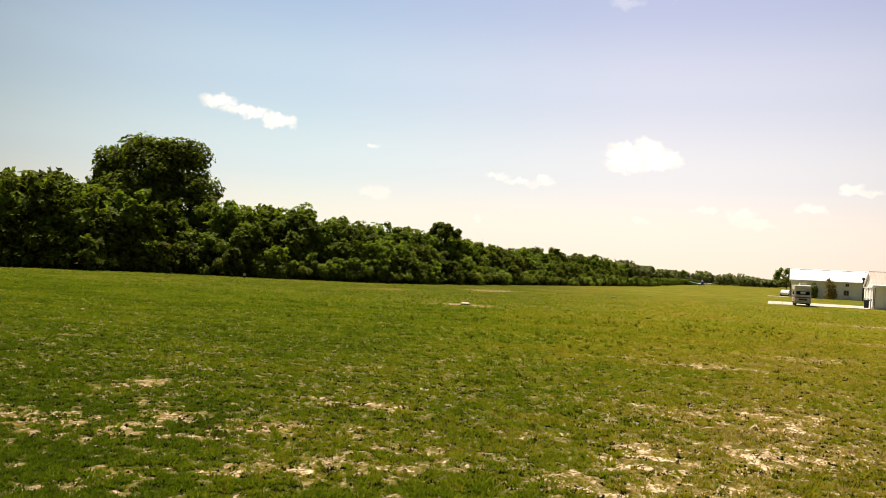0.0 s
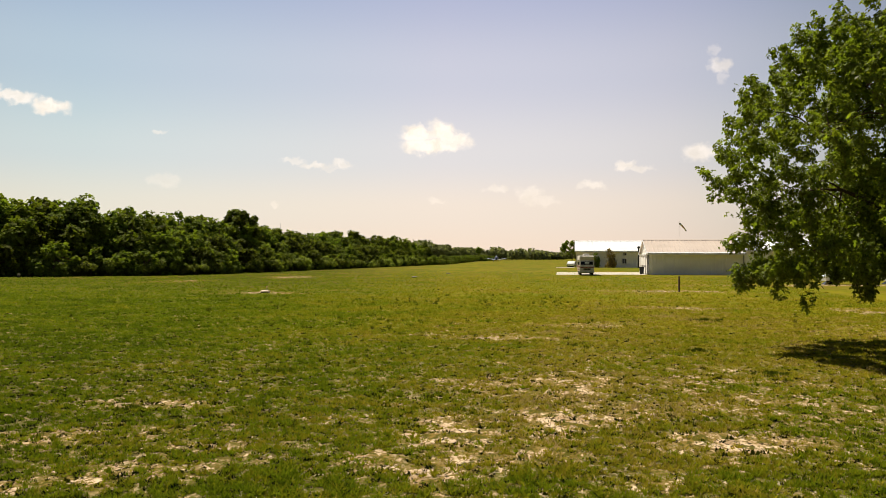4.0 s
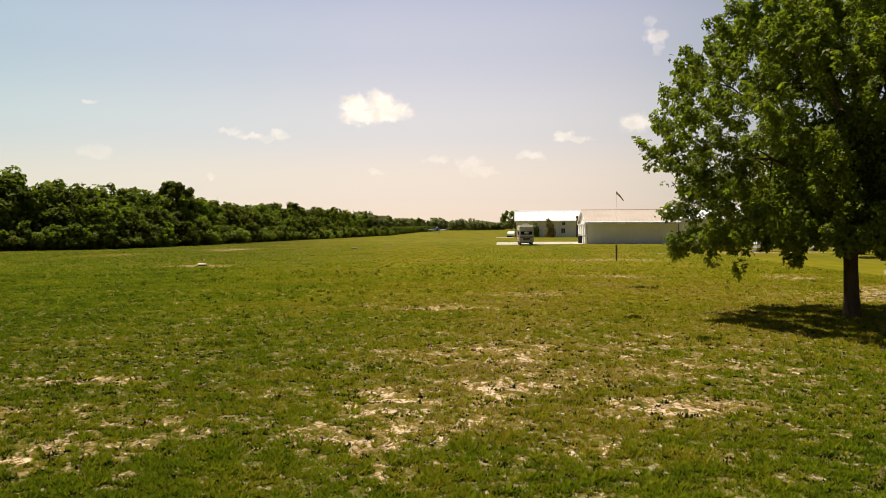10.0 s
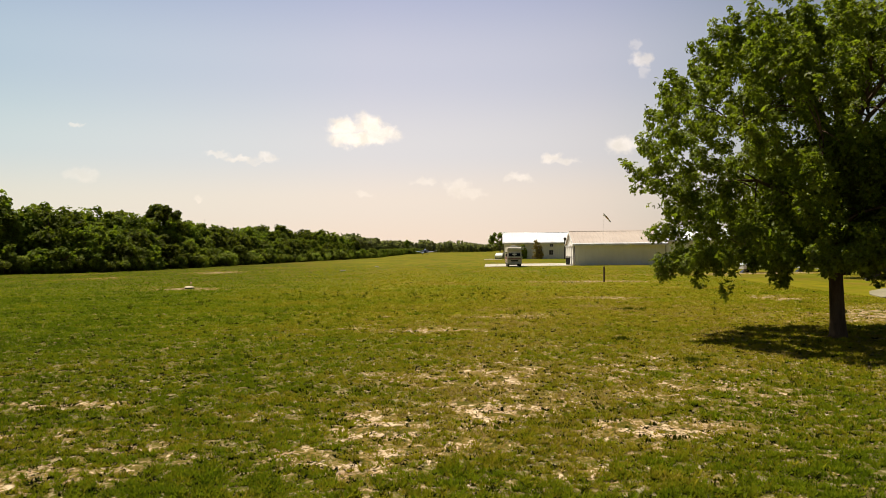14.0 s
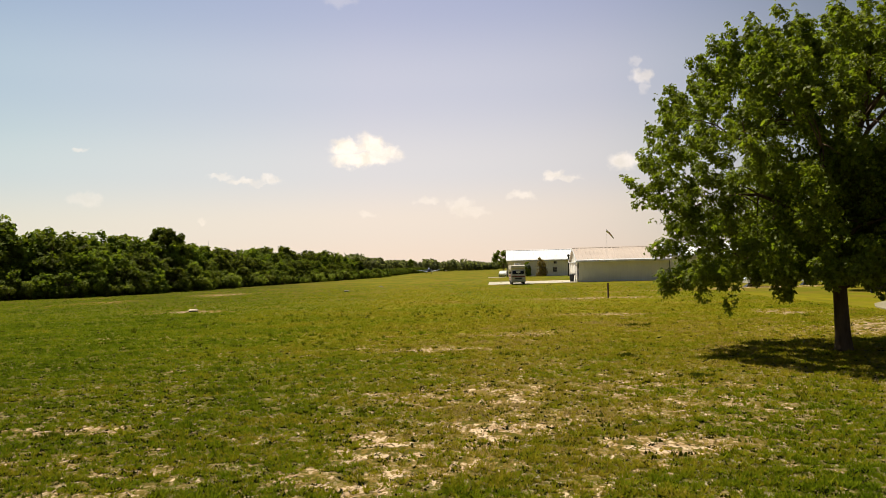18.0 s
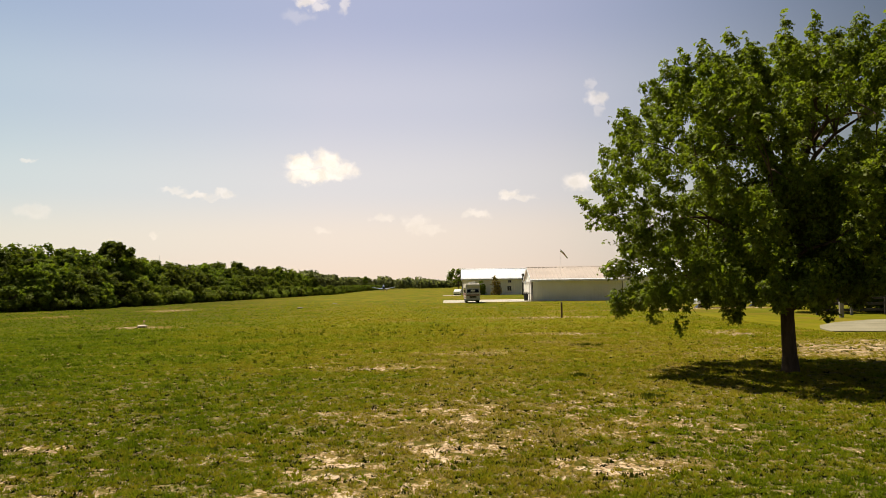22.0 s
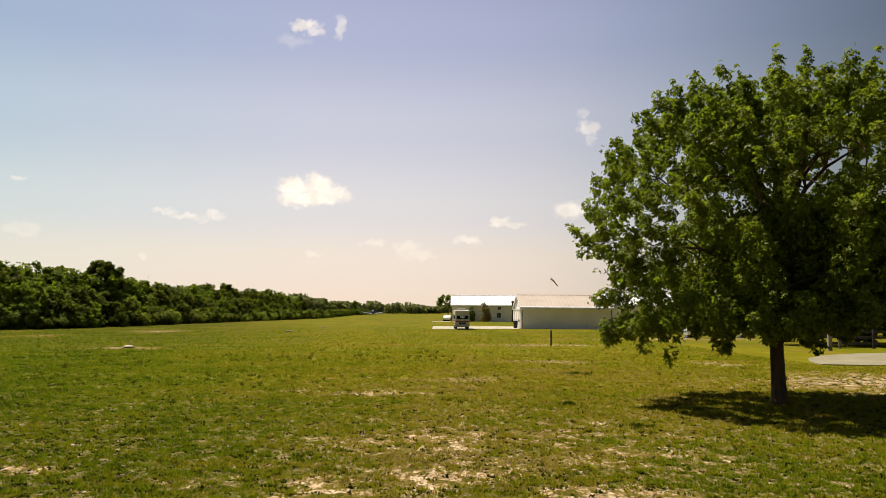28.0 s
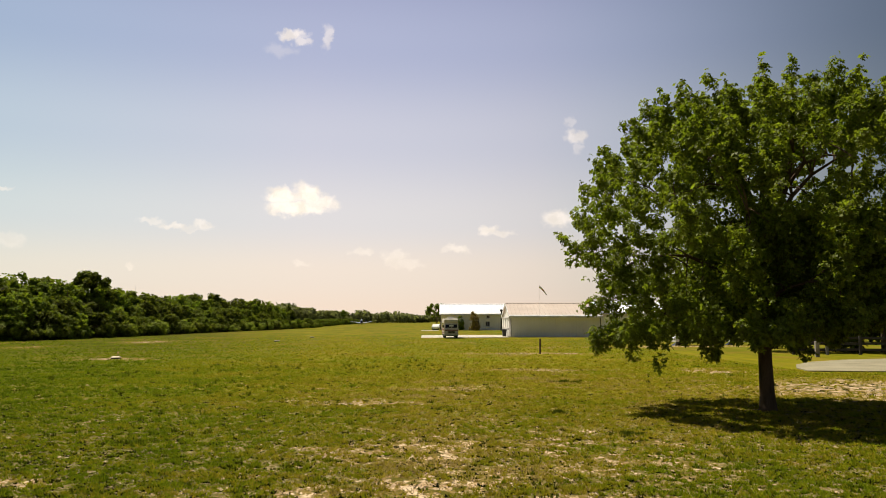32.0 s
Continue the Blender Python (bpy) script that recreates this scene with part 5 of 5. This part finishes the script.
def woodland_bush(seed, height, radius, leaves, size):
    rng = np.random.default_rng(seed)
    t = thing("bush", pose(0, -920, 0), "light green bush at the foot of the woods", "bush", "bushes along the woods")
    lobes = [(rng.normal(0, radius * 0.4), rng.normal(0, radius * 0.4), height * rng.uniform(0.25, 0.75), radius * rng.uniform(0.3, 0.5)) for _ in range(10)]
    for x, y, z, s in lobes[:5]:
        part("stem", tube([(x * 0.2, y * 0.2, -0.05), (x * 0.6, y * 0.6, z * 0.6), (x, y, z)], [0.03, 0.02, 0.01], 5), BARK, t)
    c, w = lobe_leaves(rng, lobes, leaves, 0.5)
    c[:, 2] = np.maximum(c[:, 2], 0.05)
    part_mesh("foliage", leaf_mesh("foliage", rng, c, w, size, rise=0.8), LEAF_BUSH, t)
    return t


# the edge of the woods along the runway
EDGE = [(-112, 38), (-92, 56), (-80, 72), (-71, 84), (-59, 92), (-49, 101), (-46.5, 125), (-46, 155), (-44, 185), (-42, 225), (-40, 262), (-44, 330), (-50, 420), (-52, 560)]


def along_edge(step):
    out, left = [], 0.0
    for (ax, ay), (bx, by) in zip(EDGE, EDGE[1:]):
        length = math.hypot(bx - ax, by - ay)
        d = left
        while d < length:
            t = d / length
            out.append((ax + (bx - ax) * t, ay + (by - ay) * t, -(by - ay) / length, (bx - ax) / length))
            d += step
        left = d - length
    return out


rng_w = np.random.default_rng(77)
near_kinds = [wood_tree(100 + i, 8.0, 3.1, 3700, 0.42, 1.0 + 0.12 * (i % 3)) for i in range(6)]
mid_kinds = [wood_tree(140 + i, 5.4, 2.5, 2500, 0.38, label="young broadleaf tree in front of the taller woods") for i in range(5)]
low_kinds = [wood_tree(170 + i, 3.2, 2.1, 1600, 0.34, label="leafy shrub along the foot of the woods", category="shrub", count=26) for i in range(5)]
far_kinds = [wood_tree(200 + i, 8.0, 3.2, 1700, 0.66) for i in range(4)]
hazy_kinds = [wood_tree(220 + i, 7.6, 4.8, 1600, 0.85, 1.1, LEAF_FAR_HAZED, "distant olive-green tree at the end of the runway, haze mixed into its colour", dome=True, count=30) for i in range(4)]
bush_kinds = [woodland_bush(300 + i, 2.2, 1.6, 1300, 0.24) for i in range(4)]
placed = set()


def plant(kinds, x, y, scale, tall=1.0):
    k = int(rng_w.integers(0, len(kinds)))
    m = Matrix.LocRotScale((x, y, -0.03), Euler((0, 0, rng_w.random() * 6.28)), (scale, scale, scale * tall))
    if (id(kinds), k) in placed:
        ob = copy_thing(kinds[k], pose(0, 0, 0))
        ob.matrix_basis = m
        return ob
    placed.add((id(kinds), k))
    kinds[k].matrix_basis = m
    return kinds[k]


for kinds, back, step in ((low_kinds, 1.4, 3.3), (mid_kinds, 3.8, 3.5), (near_kinds, 7.2, 3.6), (far_kinds, 11.5, 4.6)):
    for x, y, ox, oy in along_edge(step):
        far = y > 240
        if far and (kinds is mid_kinds or kinds is near_kinds or rng_w.random() < 0.3):
            continue
        j = rng_w.normal(0, 0.7, 2)
        s = rng_w.uniform(0.86, 1.06) * float(np.interp(y, [40, 75, 92, 97, 104, 115, 124, 133, 185, 220, 300, 456], [1.48, 1.40, 1.16, 1.02, 1.0, 1.06, 1.11, 0.95, 0.94, 0.88, 0.82, 0.92]))
        if kinds is far_kinds:
            s *= 1.03
        plant(hazy_kinds if y > 300 and kinds is far_kinds else kinds, x + ox * back + j[0], y + oy * back + j[1], s, rng_w.uniform(0.90, 1.10))
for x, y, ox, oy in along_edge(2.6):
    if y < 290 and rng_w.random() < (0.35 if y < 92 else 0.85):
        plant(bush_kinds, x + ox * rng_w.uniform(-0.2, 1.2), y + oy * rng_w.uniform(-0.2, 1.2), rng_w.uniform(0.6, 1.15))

# taller trees that stand out of the woods
big = wood_tree(401, 18.8, 10.6, 34000, 0.55, label="very tall dark green tree rising above the woods", dome=True, count=110)
big.matrix_basis = pose(-84.5, 97, 0)
for seed, x, y, h, r in ((402, -103, 84, 13.0, 6.0), (405, -52.5, 195.6, 8.4, 2.0), (406, -50.6, 232.6, 8.1, 1.7), (407, -49.9, 277, 7.4, 2.2), (408, -58, 500, 8.2, 2.2)):
    tree = wood_tree(seed, h, r, 5000, 0.40, 1.1, label="tall tree rising above the edge of the woods")
    tree.matrix_basis = pose(x, y, 0)
for seed, x, y, h, r in ((404, -51.2, 126.5, 9.8, 2.6), (409, -53.3, 127.5, 9.7, 2.4)):
    tree = wood_tree(seed, h, r, 6000, 0.36, label="round-headed dark tree rising above the edge of the woods", dome=True, count=40)
    tree.matrix_basis = pose(x, y, 0)
near_barn = wood_tree(411, 6.9, 3.2, 2000, 0.36, 1.2, label="dark tree with a raised crown standing beside the white barn", dome=True, count=26, low=0.5)
near_barn.matrix_basis = pose(-1.7, 232, 0)
for seed, x, y, h, r, leaf, label in ((412, 7.2, 201, 4.5, 1.55, LEAF_GOLD, "small golden-brown tree in front of the barn"), (413, 4.0, 203.5, 3.4, 1.0, LEAF_WOOD, "small dark green tree in front of the barn")):
    tree = wood_tree(seed, h, r, 1300, 0.24, 1.0, leaf, label)
    tree.matrix_basis = pose(x, y, 0)
for x, y, s in ((-84, 88, 1.5), (-79, 92, 1.5), (-89, 86, 1.5), (-94, 82, 1.5)):
    plant(near_kinds, x, y, s)
for x, y, s in ((28.5, 68, 1.05), (34, 66.5, 1.15), (40, 70, 1.2), (46, 72, 1.1), (31, 74, 1.1)):
    plant(near_kinds, x, y, s)
# trees behind the fence and beyond the hangars
for i in range(16):
    plant(far_kinds, 30 + i * 4.6 + rng_w.normal(0, 1), 108 + rng_w.normal(0, 5) - i * 2.2, rng_w.uniform(0.85, 1.3))


def far_woods(name, seed, runs, label):
    """Distant woods: clumps of foliage in one mesh."""
    rng = np.random.default_rng(seed)
    centres, ways = [], []
    for x0, y0, x1, y1, tall, count in runs:
        for _ in range(count):
            t = rng.random()
            x, y = x0 + (x1 - x0) * t + rng.normal(0, 3), y0 + (y1 - y0) * t + rng.normal(0, 8)
            h = tall * (0.65 + 0.5 * float(value_noise(np.array([x / 18.0]), np.array([y / 18.0]), 3)[0])) * rng.uniform(0.85, 1.1)
            r = h * rng.uniform(0.35, 0.55)
            c, w = lobe_leaves(rng, [(x, y, h * 0.62, r * 0.75), (x + r * 0.5, y, h * 0.4, r * 0.7), (x - r * 0.5, y, h * 0.38, r * 0.7)], 130, 0.4)
            c[:, 2] = np.clip(c[:, 2], 0.2, h)
            centres.append(c), ways.append(w)
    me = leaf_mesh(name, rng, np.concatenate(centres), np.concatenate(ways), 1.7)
    return tagged(part_mesh(name, me, LEAF_FAR_HAZED, None), label, "woods", kind="stuff")


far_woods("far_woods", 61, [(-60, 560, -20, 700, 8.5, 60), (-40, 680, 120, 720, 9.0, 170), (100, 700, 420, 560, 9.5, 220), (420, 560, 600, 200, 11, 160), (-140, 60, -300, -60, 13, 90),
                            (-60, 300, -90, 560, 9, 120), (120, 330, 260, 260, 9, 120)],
          "distant woods along the horizon, haze mixed into their colour")
